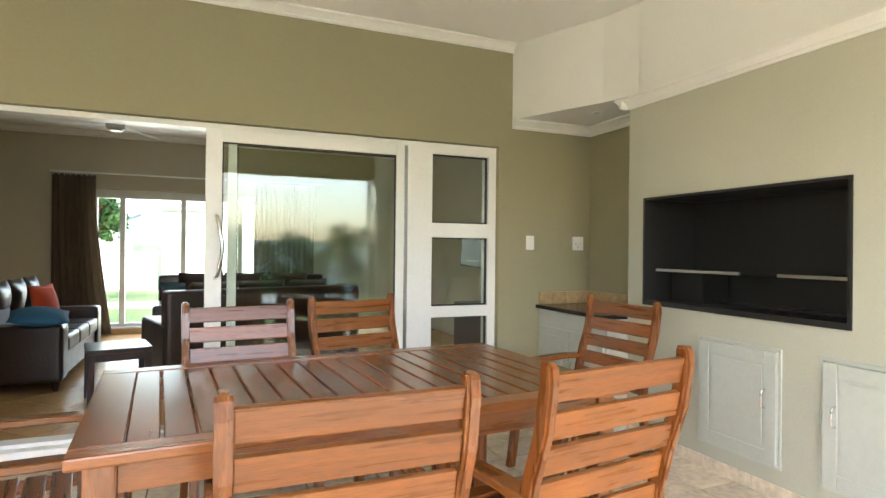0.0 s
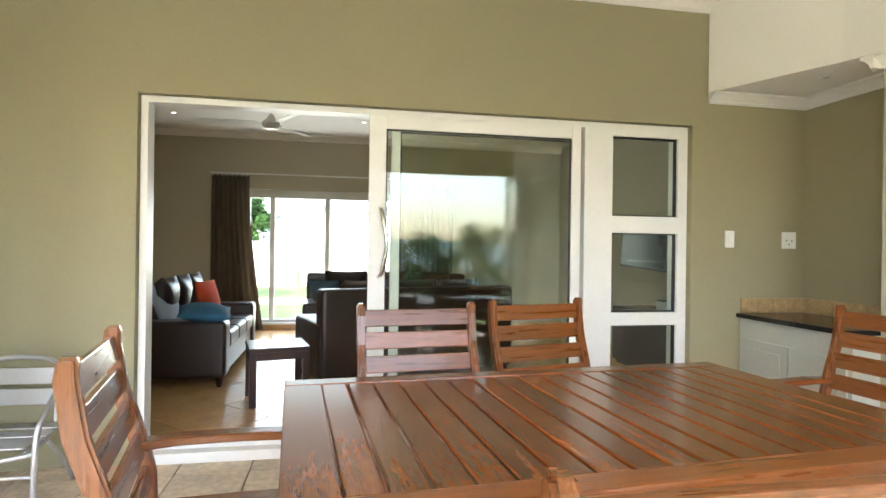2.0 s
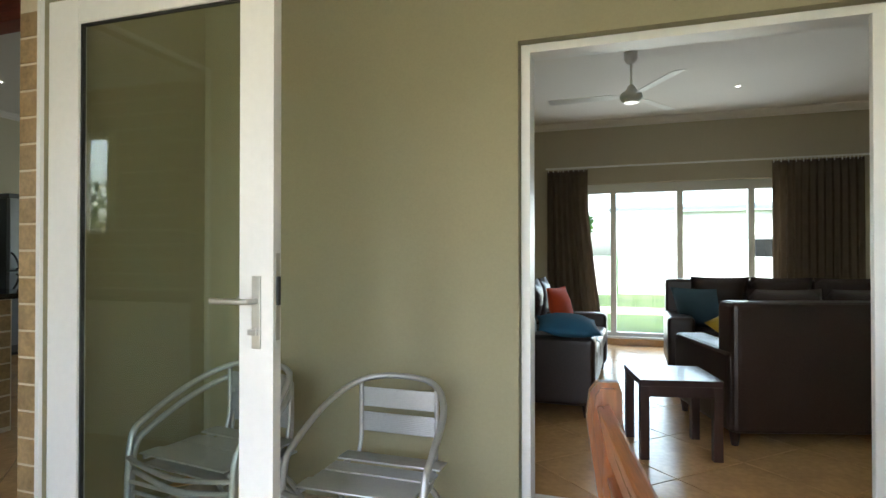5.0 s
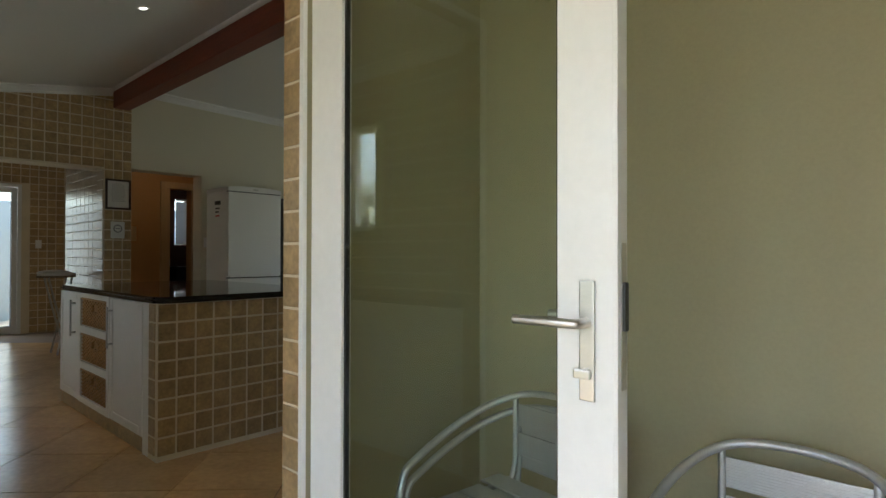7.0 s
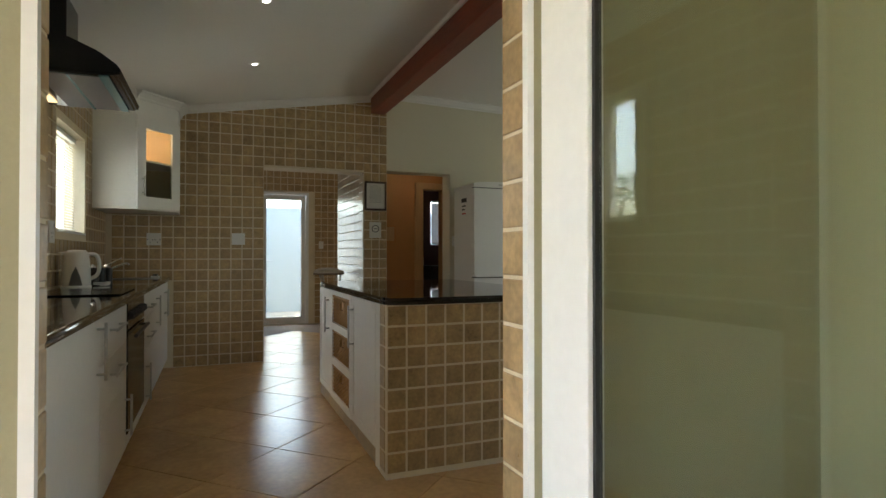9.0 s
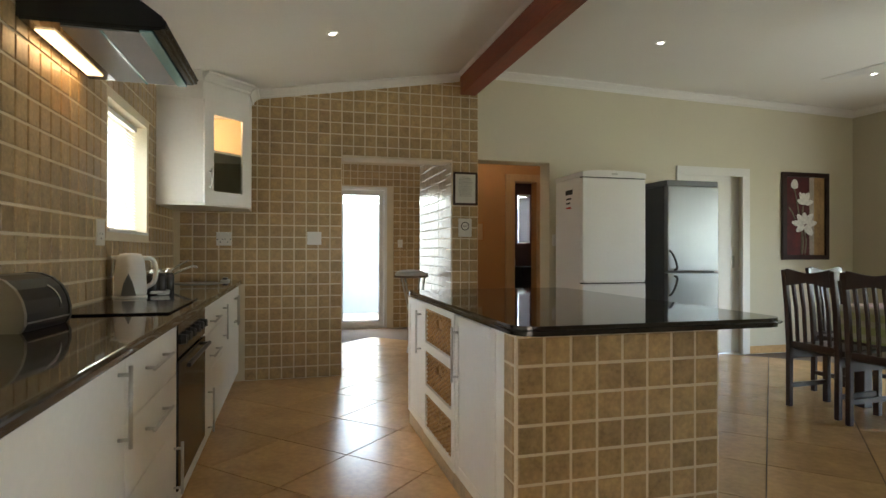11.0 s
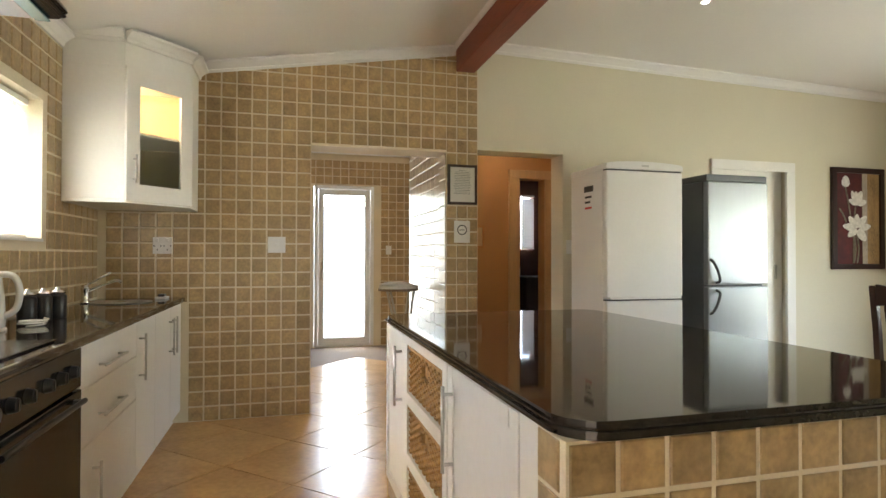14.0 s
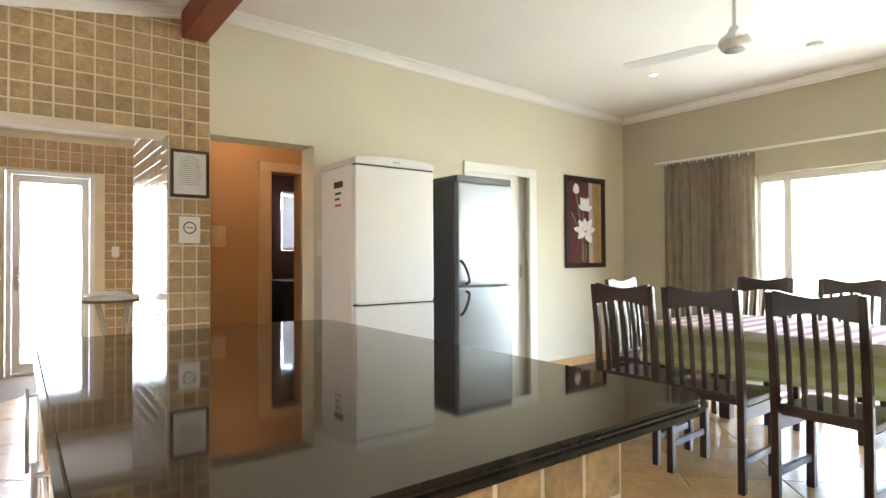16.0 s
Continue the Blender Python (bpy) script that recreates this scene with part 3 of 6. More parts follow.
def tube_chair():
    """A low tubular aluminium armchair facing +y."""
    ch = thing("aluminium_chair", "tubular aluminium bistro armchair with slatted seat and back", "chair", "aluminium chairs by the wall")
    bm = tube(bmesh.new(), [(-0.27, 0.26, 0), (-0.275, 0.24, 0.38), (-0.275, 0.16, 0.48), (-0.25, -0.06, 0.60), (-0.16, -0.205, 0.675), (0, -0.235, 0.695), (0.16, -0.205, 0.675), (0.25, -0.06, 0.60), (0.275, 0.16, 0.48), (0.275, 0.24, 0.38), (0.27, 0.26, 0)], 0.0135, 10, 5)
    part("arm_loop", bm, M_ALUCHAIR, ch, "", True)
    for s in (-1, 1):
        bk_ = tube(bmesh.new(), [(s * 0.172, -0.205, 0.672), (s * 0.172, -0.205, 0.46), (s * 0.172, -0.195, 0.37), (s * 0.18, -0.16, 0.325), (s * 0.22, 0.03, 0.30), (s * 0.22, 0.22, 0.31)], 0.010, 8, 4)
        part("back_rod", bk_, M_ALUCHAIR, ch, "", True)
        part("rear_leg", tube(bmesh.new(), [(s * 0.22, 0.0, 0.29), (s * 0.235, -0.13, 0.15), (s * 0.245, -0.22, 0.0)], 0.011, 8, 4), M_ALUCHAIR, ch, "", True)
    for z in (0.475, 0.592):
        b = B(-0.172, 0.172, -0.219, -0.211, z - 0.046, z + 0.044, 0.002)
        for k in range(10):
            zz = z - 0.042 + k * 0.0085
            box(b, -0.169, 0.169, -0.2112, -0.2085, zz, zz + 0.005)
        part("back_slat", b, M_ALUCHAIR, ch)
    for k in range(4):
        y = -0.13 + 0.108 * k
        z = 0.318 + (0.012 if k in (0, 3) else 0)
        part("seat_slat", B(-0.225, 0.225, y - 0.049, y + 0.047, z, z + 0.009, 0.003), M_ALUCHAIR, ch)
    part("front_bar", tube(bmesh.new(), [(-0.27, 0.25, 0.31), (-0.2, 0.265, 0.30), (0, 0.275, 0.275), (0.2, 0.265, 0.30), (0.27, 0.25, 0.31)], 0.012, 8, 4), M_ALUCHAIR, ch, "", True)
    part("lower_bar", cyl(bmesh.new(), (-0.27, 0.252, 0.20), (0.27, 0.252, 0.20), 0.009), M_ALUCHAIR, ch)
    return ch


tc = tube_chair()
low = Matrix.Diagonal((1.05, 1.0, 0.95, 1.0))
tc.matrix_world = pose(-2.08, 4.98, FZ, 0, 0, 180) @ low
copy_thing(tc, pose(-2.82, 4.97, FZ, 0, 0, 172) @ low)
copy_thing(tc, pose(-2.815, 4.95, FZ + 0.055, 0, 0, 173) @ low)

# ---- kitchen: counters ----
tagged(solid("worktop", B(-8.465, -3.44, YS + 0.006, 3.445, 0.865, 0.90, 0.012, 3), M_GRANITE, "polished black granite kitchen worktop along the wall", "worktop"))


def bar_handle(parent, p, q, out, r=0.006, name="handle"):
    """A steel bar handle from p to q standing off towards out."""
    p, q, out = Vector(p), Vector(q), Vector(out)
    d = (q - p).normalized()
    bm = cyl(bmesh.new(), p + out - d * 0.025, q + out + d * 0.025, r)
    for e in (p, q):
        cyl(bm, e, e + out, r * 0.9)
    return part(name, bm, M_STEEL, parent, "brushed steel bar handle", True)


def panel(name, parent, x0, x1, z0, z1, yf, thick=0.018, sunk=0.0):
    """A cabinet front in the plane of y, its face at yf looking along thick's sign; sunk: a recessed field."""
    y0, y1 = sorted((yf, yf - thick))
    front = part(name, B(x0 + 0.002, x1 - 0.002, y0, y1, z0 + 0.002, z1 - 0.002, 0.003), M_CAB, parent)
    if sunk:
        w, (ya, yb) = 0.055, sorted((yf, yf + (0.006 if thick > 0 else -0.006)))
        for a in ((x0, x0 + w, z0, z1), (x1 - w, x1, z0, z1), (x0 + w, x1 - w, z0, z0 + w), (x0 + w, x1 - w, z1 - w, z1)):
            part("rail", B(a[0] + 0.003, a[1] - 0.003, ya, yb, a[2] + 0.003, a[3] - 0.003, 0.002), M_CAB, front)
    return front


def base_cabinet(x0, x1, fronts, label):
    """A floor cabinet under the worktop; fronts: (name, z0, z1, xa, xb, handle)."""
    c = thing("base_cabinet", label, "cabinet", "white kitchen base cabinets", pose(0, 0, 0))
    part("body", B(min(x0, x1) + 0.001, max(x0, x1) - 0.001, YS + 0.02, 3.40, 0.09, 0.863), M_CAB, c)
    part("plinth", B(min(x0, x1) + 0.001, max(x0, x1) - 0.001, YS + 0.03, 3.37, 0, 0.09), M_CAB, c)
    for nm, z0, z1, xa, xb, hd in fronts:
        f = panel(nm, c, xa, xb, z0, z1, 3.419)
        for a in hd:
            bar_handle(f, a[0], a[1], (0, 0.032, 0))
    return c


def vh(x, z0, z1):
    return (((x, 3.419, z0), (x, 3.419, z1)),)


def hh(xa, xb, z):
    return (((xa, 3.419, z), (xb, 3.419, z)),)


base_cabinet(-3.44, -4.935, [("door", 0.09, 0.86, -3.95, -3.44, vh(-3.89, 0.62, 0.82)), ("door", 0.09, 0.86, -4.935, -3.95, vh(-4.865, 0.64, 0.82))], "white double-door kitchen base cabinet with bar handle")
base_cabinet(-4.935, -5.68, [("drawer", 0.66, 0.86, -5.68, -4.935, hh(-5.42, -5.17, 0.78)), ("drawer", 0.44, 0.66, -5.68, -4.935, hh(-5.42, -5.17, 0.58)), ("door", 0.09, 0.44, -5.68, -4.935, vh(-5.63, 0.20, 0.36))], "white kitchen drawer unit with steel bar handles")
base_cabinet(-6.435, -7.235, [("drawer", 0.69, 0.86, -7.235, -6.435, hh(-6.92, -6.65, 0.755)), ("drawer", 0.47, 0.69, -7.235, -6.435, hh(-6.92, -6.65, 0.555)), ("door", 0.09, 0.47, -7.235, -6.435, vh(-6.58, 0.16, 0.36))], "white kitchen drawer unit beside the oven")
base_cabinet(-7.235, -8.465, [("door", 0.09, 0.86, -7.66, -7.235, vh(-7.29, 0.58, 0.77)), ("door", 0.09, 0.86, -8.10, -7.66, vh(-8.05, 0.58, 0.77)), ("door", 0.09, 0.86, -8.465, -8.10, vh(-8.15, 0.58, 0.77))], "white three-door sink cabinet with bar handles")
ov = thing("oven", "black built-in electric oven under the hob", "oven")
part("body", B(-6.433, -5.682, YS + 0.02, 3.395, 0.09, 0.86), M_BLACK, ov)
part("plinth", B(-6.433, -5.682, YS + 0.03, 3.37, 0, 0.09), M_CAB, ov)
cpn = part("control_panel", B(-6.43, -5.685, 3.396, 3.424, 0.715, 0.858, 0.004), M_BLACK, ov)
for i in range(6):
    x = -6.33 + i * 0.108 + (0.03 if i > 2 else 0)
    kb = cyl(bmesh.new(), (x, 3.424, 0.785), (x, 3.446, 0.785), 0.024, 0.019, 18)
    box(kb, x - 0.004, x + 0.004, 3.446, 3.450, 0.768, 0.802, 0.001)
    part("knob", kb, M_DARKPLASTIC, cpn)
od = part("oven_door", B(-6.43, -5.685, 3.396, 3.426, 0.16, 0.705, 0.006), M_BLACK, ov, "black glass oven door")
part("handle", box(cyl(bmesh.new(), (-6.37, 3.455, 0.675), (-5.75, 3.455, 0.675), 0.01), -6.36, -6.34, 3.42, 3.456, 0.668, 0.682), M_DARKPLASTIC, od)
part("drawer_front", B(-6.43, -5.685, 3.396, 3.42, 0.095, 0.155, 0.003), M_CAB, ov)

# ---- kitchen: island ----
isl = thing("kitchen_island", "kitchen island with beige tiled end and white cabinet side", "island", at=pose(0, -0.092, 0))
part("core", B(-6.90, -5.00, 4.76, 5.56, 0.0, 0.862), M_GROUT, isl)
end = part("tiled_end", B(-5.00, -4.976, 4.735, 5.575, 0, 0.864), M_GROUT, isl, "beige square tiles with cream grout")
part("tiled_return", B(-5.095, -5.001, 4.7355, 4.76, 0, 0.864), M_GROUT, isl)
part("post", B(-5.19, -5.096, 4.736, 4.76, 0, 0.864, 0.004), M_CAB, isl)
part("plinth", B(-6.90, -5.2, 4.745, 4.76, 0, 0.085), M_TILE, isl)
for x0, x1 in ((-6.90, -6.42), (-5.76, -5.195)):
    f = panel("door", isl, x0, x1, 0.09, 0.86, 4.741, -0.018, 1)
    hx = -6.50 if x0 < -6 else -5.70
    bar_handle(f, (hx, 4.735, 0.57), (hx, 4.735, 0.78), (0, -0.032, 0))
bay = part("basket_bay", holed(bmesh.new(), (-6.42, -5.76), (0.09, 0.862), 4.732, 4.75, "y", [(-6.37, -5.81, 0.63, 0.83), (-6.37, -5.81, 0.38, 0.58), (-6.37, -5.81, 0.13, 0.33)]), M_CAB, isl)
M_WICKER = mat("brown_wicker", (0.40, 0.22, 0.075), 0.6, var=0.4, scale=30, grain=90, bump=0.3)
for z in (0.13, 0.38, 0.63):
    bm = B(-6.36, -5.82, 4.757, 4.759, z + 0.004, z + 0.19)
    for k in range(14):
        zz = z + 0.01 + k * 0.0125
        for j in range(18):
            x = -6.355 + j * 0.03
            if 7 <= j <= 10 and 8 <= k <= 11:
                continue
            box(bm, x, x + 0.029, 4.737 + (0.006 if (j + k) % 2 else 0), 4.757, zz, zz + 0.011)
    bsk = part("basket_front", bm, M_WICKER, isl, "woven wicker basket front")
    box_bm = B(-6.36, -5.82, 4.733, 4.757, z + 0.184, z + 0.198, 0.004)
    part("rim", box_bm, M_WICKER, bsk)
top = bmesh.new()


def rounded(x0, x1, y0, y1, r, seg=8):
    pts = []
    for cx, cy, a0 in ((x1 - r, y1 - r, 0), (x0 + r, y1 - r, 90), (x0 + r, y0 + r, 180), (x1 - r, y0 + r, 270)):
        for k in range(seg + 1):
            a = radians(a0 + 90 * k / seg)
            pts.append((cx + r * math.cos(a), cy + r * math.sin(a)))
    return pts


prism(top, rounded(-6.945, -4.945, 4.625, 5.825, 0.11), "z", 0.864, 0.90)
bmesh.ops.bevel(top, geom=[e for e in top.edges if abs(e.verts[0].co.z - e.verts[1].co.z) < 1e-5], offset=0.016, segments=9, affect="EDGES")
solid("island_worktop", top, M_GRANITE, "polished black granite top overhanging the island", "worktop")

# ---- patio: barbecue wall ----
bb = thing("barbecue", "black steel built-in barbecue with shelf in the chimney wall", "barbecue", at=pose(0, 0, 0.022))
for nm, a in zip(("floor_plate", "side_plate", "side_plate", "top_plate", "back_plate"), ((2.592, 3.05, 2.94, 4.29, 0.872, 0.885), (2.60, 3.05, 2.935, 2.945, 0.885, 1.59), (2.60, 3.05, 4.285, 4.295, 0.885, 1.59), (2.60, 3.05, 2.945, 4.285, 1.585, 1.595), (3.04, 3.05, 2.945, 4.285, 0.885, 1.585))):
    part(nm, B(*a), M_SOOT, bb, "soot-black steel plate")
rim = holed(bmesh.new(), (2.928, 4.302), (0.868, 1.602), 2.568, 2.600, "x", [(2.945, 4.285, 0.90, 1.585)])
part("front_rim", rim, M_SOOT, bb)
part("grid_rail", box(B(2.60, 2.62, 2.95, 3.327, 1.10, 1.118, 0.003), 2.60, 2.62, 3.567, 4.212, 1.10, 1.118, 0.003), M_STEEL, bb, "steel grid rail")
gr = bmesh.new()
for k in range(24):
    y = 2.97 + k * 0.056
    box(gr, 2.64, 3.02, y, y + 0.006, 1.102, 1.108)
part("grill_grid", gr, M_SOOT, bb)
part("back_brick", box(B(2.95, 3.035, 3.0, 4.2, 0.887, 0.90), 2.80, 3.03, 4.0, 4.27, 0.887, 1.10, 0.01), M_SOOT, bb)
for y0, y1, hy in ((3.296, 3.80, 3.36), (2.54, 3.052, 2.99)):
    cd_ = thing("braai_cupboard_door", "sage painted cupboard door under the barbecue", "cupboard door", "barbecue cupboard doors")
    pan = part("panel", B(2.566, 2.586, y0, y1, 0.125, 0.725, 0.003), M_SAGECAB, cd_)
    w = 0.07
    for a in ((y0, y0 + w, 0.125, 0.725), (y1 - w, y1, 0.125, 0.725), (y0 + w, y1 - w, 0.125, 0.125 + w), (y0 + w, y1 - w, 0.725 - w, 0.725)):
        part("rail", B(2.558, 2.5655, a[0] + 0.001, a[1] - 0.001, a[2] + 0.001, a[3] - 0.001, 0.003), M_SAGECAB, pan)
    part("raised_field", B(2.561, 2.5655, y0 + w + 0.015, y1 - w - 0.015, 0.125 + w + 0.015, 0.725 - w - 0.015, 0.002), M_SAGECAB, pan)
    part("frame", holed(bmesh.new(), (y0 - 0.02, y1 + 0.02), (0.105, 0.745), 2.572, 2.583, "x", [(y0 - 0.004, y1 + 0.004, 0.121, 0.729)]), M_SAGECAB, cd_)
    part("handle", tube(bmesh.new(), [(2.56, hy, 0.52), (2.535, hy, 0.51), (2.53, hy, 0.47), (2.535, hy, 0.43), (2.56, hy, 0.42)], 0.006, 8, 4), M_CHROME, cd_, "chrome bow handle", True)
nk = thing("nook_cabinet", "sage painted cabinet with dark top beside the barbecue", "cabinet", at=pose(0, 0, 0.03))
part("body", B(2.40, 2.915, 4.465, YN - 0.004, -0.08, 0.735), M_SAGECAB, nk)
part("top", B(2.365, 2.916, 4.463, YN - 0.002, 0.737, 0.768, 0.006), M_BLACK, nk, "dark polished counter top")
for y0, y1 in ((4.49, 4.90), (4.91, 5.32)):
    d_ = part("door", box(B(2.384, 2.399, y0, y1, 0.02, 0.60, 0.003), 2.378, 2.385, y0 + 0.06, y1 - 0.06, 0.08, 0.54, 0.003), M_SAGECAB, nk)
    hy = y1 - 0.05 if y0 < 4.6 else y0 + 0.05
    part("handle", tube(bmesh.new(), [(2.386, hy, 0.36), (2.362, hy, 0.35), (2.362, hy, 0.29), (2.386, hy, 0.28)], 0.005, 8, 4), M_CHROME, d_, "", True)
up = bmesh.new()
for k in range(4):
    box(up, 2.40 + k * 0.13, 2.527 + k * 0.13, YN - 0.014, YN - 0.002, 0.77, 0.872, 0.003)
for k in range(7):
    box(up, 2.905, 2.918, 4.47 + k * 0.125, 4.592 + k * 0.125, 0.77, 0.872, 0.003)
part("upstand_tiles", up, M_TILE, nk, "cream tiled upstand")
sk = bmesh.new()
for k in range(10):
    box(sk, 2.57, 2.579, 4.44 - (k + 1) * 0.33, 4.44 - k * 0.33 - 0.006, -0.05, 0.022, 0.002)
structure("baseboard_patio", sk, M_STONE, "sandstone skirting of the patio")


def plate(name, label, category, w, h, face, at, turn, rockers=(), holes=()):
    """A white wall plate; its face looks along -y before the turn."""
    t = thing(name, label, category, at=pose(*at, 0, 0, turn))
    pl = part("plate", B(-w / 2, w / 2, -0.009, 0, -h / 2, h / 2, 0.003), M_PLASTIC, t)
    for x, z, a, b in rockers:
        part("rocker", B(x - a / 2, x + a / 2, -0.013, -0.008, z - b / 2, z + b / 2, 0.002), M_PLASTIC, t)
    for x, z in holes:
        part("socket_hole", B(x - 0.004, x + 0.004, -0.0096, -0.0085, z - 0.005, z + 0.005), M_DARKPLASTIC, t)
    return t


THREE = [(-0.022, 0.012), (0.022, 0.012), (0.0, -0.014)]
plate("light_switch", "white wall light switch on the olive wall", "switch", 0.075, 0.12, 0, (2.305, YN, 1.32), 0, [(0, 0, 0.03, 0.05)])
plate("wall_socket", "white wall socket on the olive wall", "socket", 0.115, 0.12, 0, (2.79, YN, 1.32), 0, [(-0.025, 0.04, 0.018, 0.02)], [(x, z - 0.015) for x, z in THREE])

# folded garden doors at the end of the patio opening
gd = thing("folding_door", "white aluminium folding doors stacked open at the garden side", "door", kind="structure")
for k in range(3):
    g = framed_leaf("leaf", gd, -0.30 + 0.0, 0.30, 0.0, 2.5, -0.02 + 0.07 * k, 0.02 + 0.07 * k, 0.06, 0.08, 0.1)
gd.matrix_world = pose(2.56, 0.12, FZ + 0.004, 0, 0, 90)

# ---- house: windows, curtains, passage ----


def big_window(name, x0, x1, z0, z1, y, bars, head):
    w = thing(name, "white aluminium sliding window to the garden", "window", kind="structure")
    cuts = [x0] + bars + [x1]
    part("window_frame", holed(bmesh.new(), (x0, x1), (z0, z1), y, y + 0.07, "y", [(a + 0.035, b - 0.035, z0 + 0.05, z1 - head) for a, b in zip(cuts, cuts[1:])]), M_ALU, w)
    part("window_sill", B(x0 - 0.0, x1 + 0.0, y - 0.10, y - 0.002, z0 - 0.02, z0 + 0.004, 0.004), M_ALU, w)
    for a, b in zip(cuts, cuts[1:]):
        p = part("pane", B(a + 0.03, b - 0.03, y + 0.03, y + 0.036, z0 + 0.045, z1 - head + 0.005), M_GLASS, w)
        p.visible_shadow = False
    return w


big_window("window_1", -1.70, 0.62, 0.10, 2.07, 10.53, [-1.35, -0.55, 0.25], 0.12)
big_window("window_2", -6.95, -3.9, 0.10, 2.0, 10.53, [-6.68, -5.2, -4.3], 0.075)


def curtain(name, x0, x1, ztop, zlow, y, pull=0.0, folds=9, label=""):
    """A hanging curtain in soft folds; pull: how far the lower edge is drawn aside."""
    t = thing(name, label, "curtain")
    bm, rows, cols = bmesh.new(), 16, folds * 8
    grid = []
    for j in range(rows + 1):
        v = j / rows
        line = []
        for i in range(cols + 1):
            u = i / cols
            wave = math.sin(u * folds * 2 * math.pi + 0.8 * math.sin(5 * u)) * (0.022 + 0.03 * v) * (0.7 + 0.3 * math.sin(13 * u))
            pinch = math.sin(u * folds * 4 * math.pi) * 0.01 * max(0, 1 - 8 * v)
            x = x0 + (x1 - x0) * u + pull * u * (max(0, v - 0.15) ** 1.3)
            line.append(bm.verts.new((x, y + wave + pinch, ztop + (zlow - ztop) * v)))
        grid.append(line)
    for a, b in zip(grid, grid[1:]):
        for i in range(cols):
            bm.faces.new((a[i], a[i + 1], b[i + 1], b[i]))
    bmesh.ops.solidify(bm, geom=bm.faces[:], thickness=0.004)
    part("cloth", bm, M_CURTAIN if x0 > -3 else M_BACKLITCURTAIN, t, "", True)
    hd = bmesh.new()
    for i in range(folds * 2):
        x = x0 + (x1 - x0) * (i + 0.5) / (folds * 2)
        cyl(hd, (x, y, ztop - 0.02), (x, y, ztop + 0.02), 0.006, None, 6)
    tagged(part("heading_hooks", hd, M_ALU, t), kind="stuff")
    return t


curtain("curtain", -2.18, -1.66, 2.25, 0.02, 10.37, 0.27, 8, "taupe pleated curtain drawn beside the lounge window")
curtain("curtain", 0.44, 1.35, 2.25, 0.02, 10.37, 0.0, 12, "taupe pleated curtain at the lounge window edge")
curtain("curtain", -7.88, -6.90, 2.22, 0.02, 10.37, 0.03, 11, "taupe pleated dining room curtain with its backlight put in the colour")
for x0, x1 in ((-2.2, 1.5), (-8.0, -3.7)):
    solid("curtain_rail", B(x0, x1, 10.36, 10.385, 2.27 if x0 > -3 else 2.235, 2.29 if x0 > -3 else 2.255, 0.003), M_ALU, "slim white curtain track on the wall", "curtain rail")

# kitchen window with a venetian blind
kw = thing("window_3", "small white kitchen window", "window", kind="structure")
part("window_frame", holed(bmesh.new(), (-7.555, -6.675), (1.29, 2.035), 2.70, 2.74, "y", [(-7.515, -6.715, 1.33, 1.995)]), M_ALU, kw)
kp = part("pane", B(-7.525, -6.705, 2.718, 2.722, 1.32, 2.005), M_GLASS, kw)
kp.visible_shadow = False
part("window_sill", B(-7.555, -6.675, 2.745, YS + 0.012, 1.272, 1.289, 0.003), M_ALU, kw)
M_SLAT = mat("white_blind_slat", (0.85, 0.85, 0.83), 0.4, var=0.02, bump=0)


def blind(x0, x1, z0, z1, turn_at, label, tilt=12, pitch=0.0215):
    b = thing("venetian_blind", label, "blind", at=turn_at)
    part("head_rail", B(x0, x1, -0.015, 0.015, z1 - 0.03, z1, 0.003), M_PLASTIC, b)
    part("bottom_rail", B(x0, x1, -0.012, 0.012, z0, z0 + 0.014, 0.003), M_PLASTIC, b)
    sb = bmesh.new()
    m = int((z1 - z0 - 0.06) / pitch)
    prism(sb, [(-0.0125, -0.001), (0.0, 0.0018), (0.0125, -0.001), (0.0125, -0.0016), (0.0, 0.0012), (-0.0125, -0.0016)], "x", x0 + 0.004, x1 - 0.004)
    me = mesh_of("slat", sb, M_SLAT)
    for i in range(m):
        s = new("slat", me)
        s.parent = b
        s.matrix_basis = pose(0, 0, z0 + 0.025 + i * pitch, tilt, 0, 0)
    for x in (x0 + (x1 - x0) * 0.15, x1 - (x1 - x0) * 0.15):
        part("cord", cyl(bmesh.new(), (x, 0.0135, z0 + 0.01), (x, 0.0135, z1 - 0.02), 0.001, None, 5), M_PLASTIC, b)
    return b


kw2 = thing("window_4", "narrow white kitchen window over the worktop", "window", kind="structure")
part("window_frame", holed(bmesh.new(), (-5.19, -4.79), (1.33, 2.10), 2.70, 2.74, "y", [(-5.16, -4.82, 1.36, 2.07)]), M_ALU, kw2)
kp2 = part("pane", B(-5.165, -4.815, 2.718, 2.722, 1.355, 2.075), M_GLASS, kw2)
kp2.visible_shadow = False
part("window_sill", B(-5.19, -4.79, 2.745, YS + 0.012, 1.312, 1.329, 0.003), M_ALU, kw2)
blind(-5.185, -4.795, 1.332, 2.097, pose(0, 2.80, 0), "white venetian blind with open slats over the worktop", -6, 0.029)
blind(-7.545, -6.685, 1.292, 2.03, pose(0, 2.80, 0), "white slatted venetian blind in the kitchen window", -20)

sb = bmesh.new()
for x0, x1, y0, y1 in ((XW, XW + 0.011, 8.93, 10.449), (XW + 0.012, -3.44, 10.439, 10.449), (-3.29, 3.13, 10.439, 10.449)):
    box(sb, x0, x1, y0, y1, 0.0, 0.085, 0.002)
structure("baseboard_house", sb, M_FLOORTILE, "tan tile skirting of dining room and lounge")

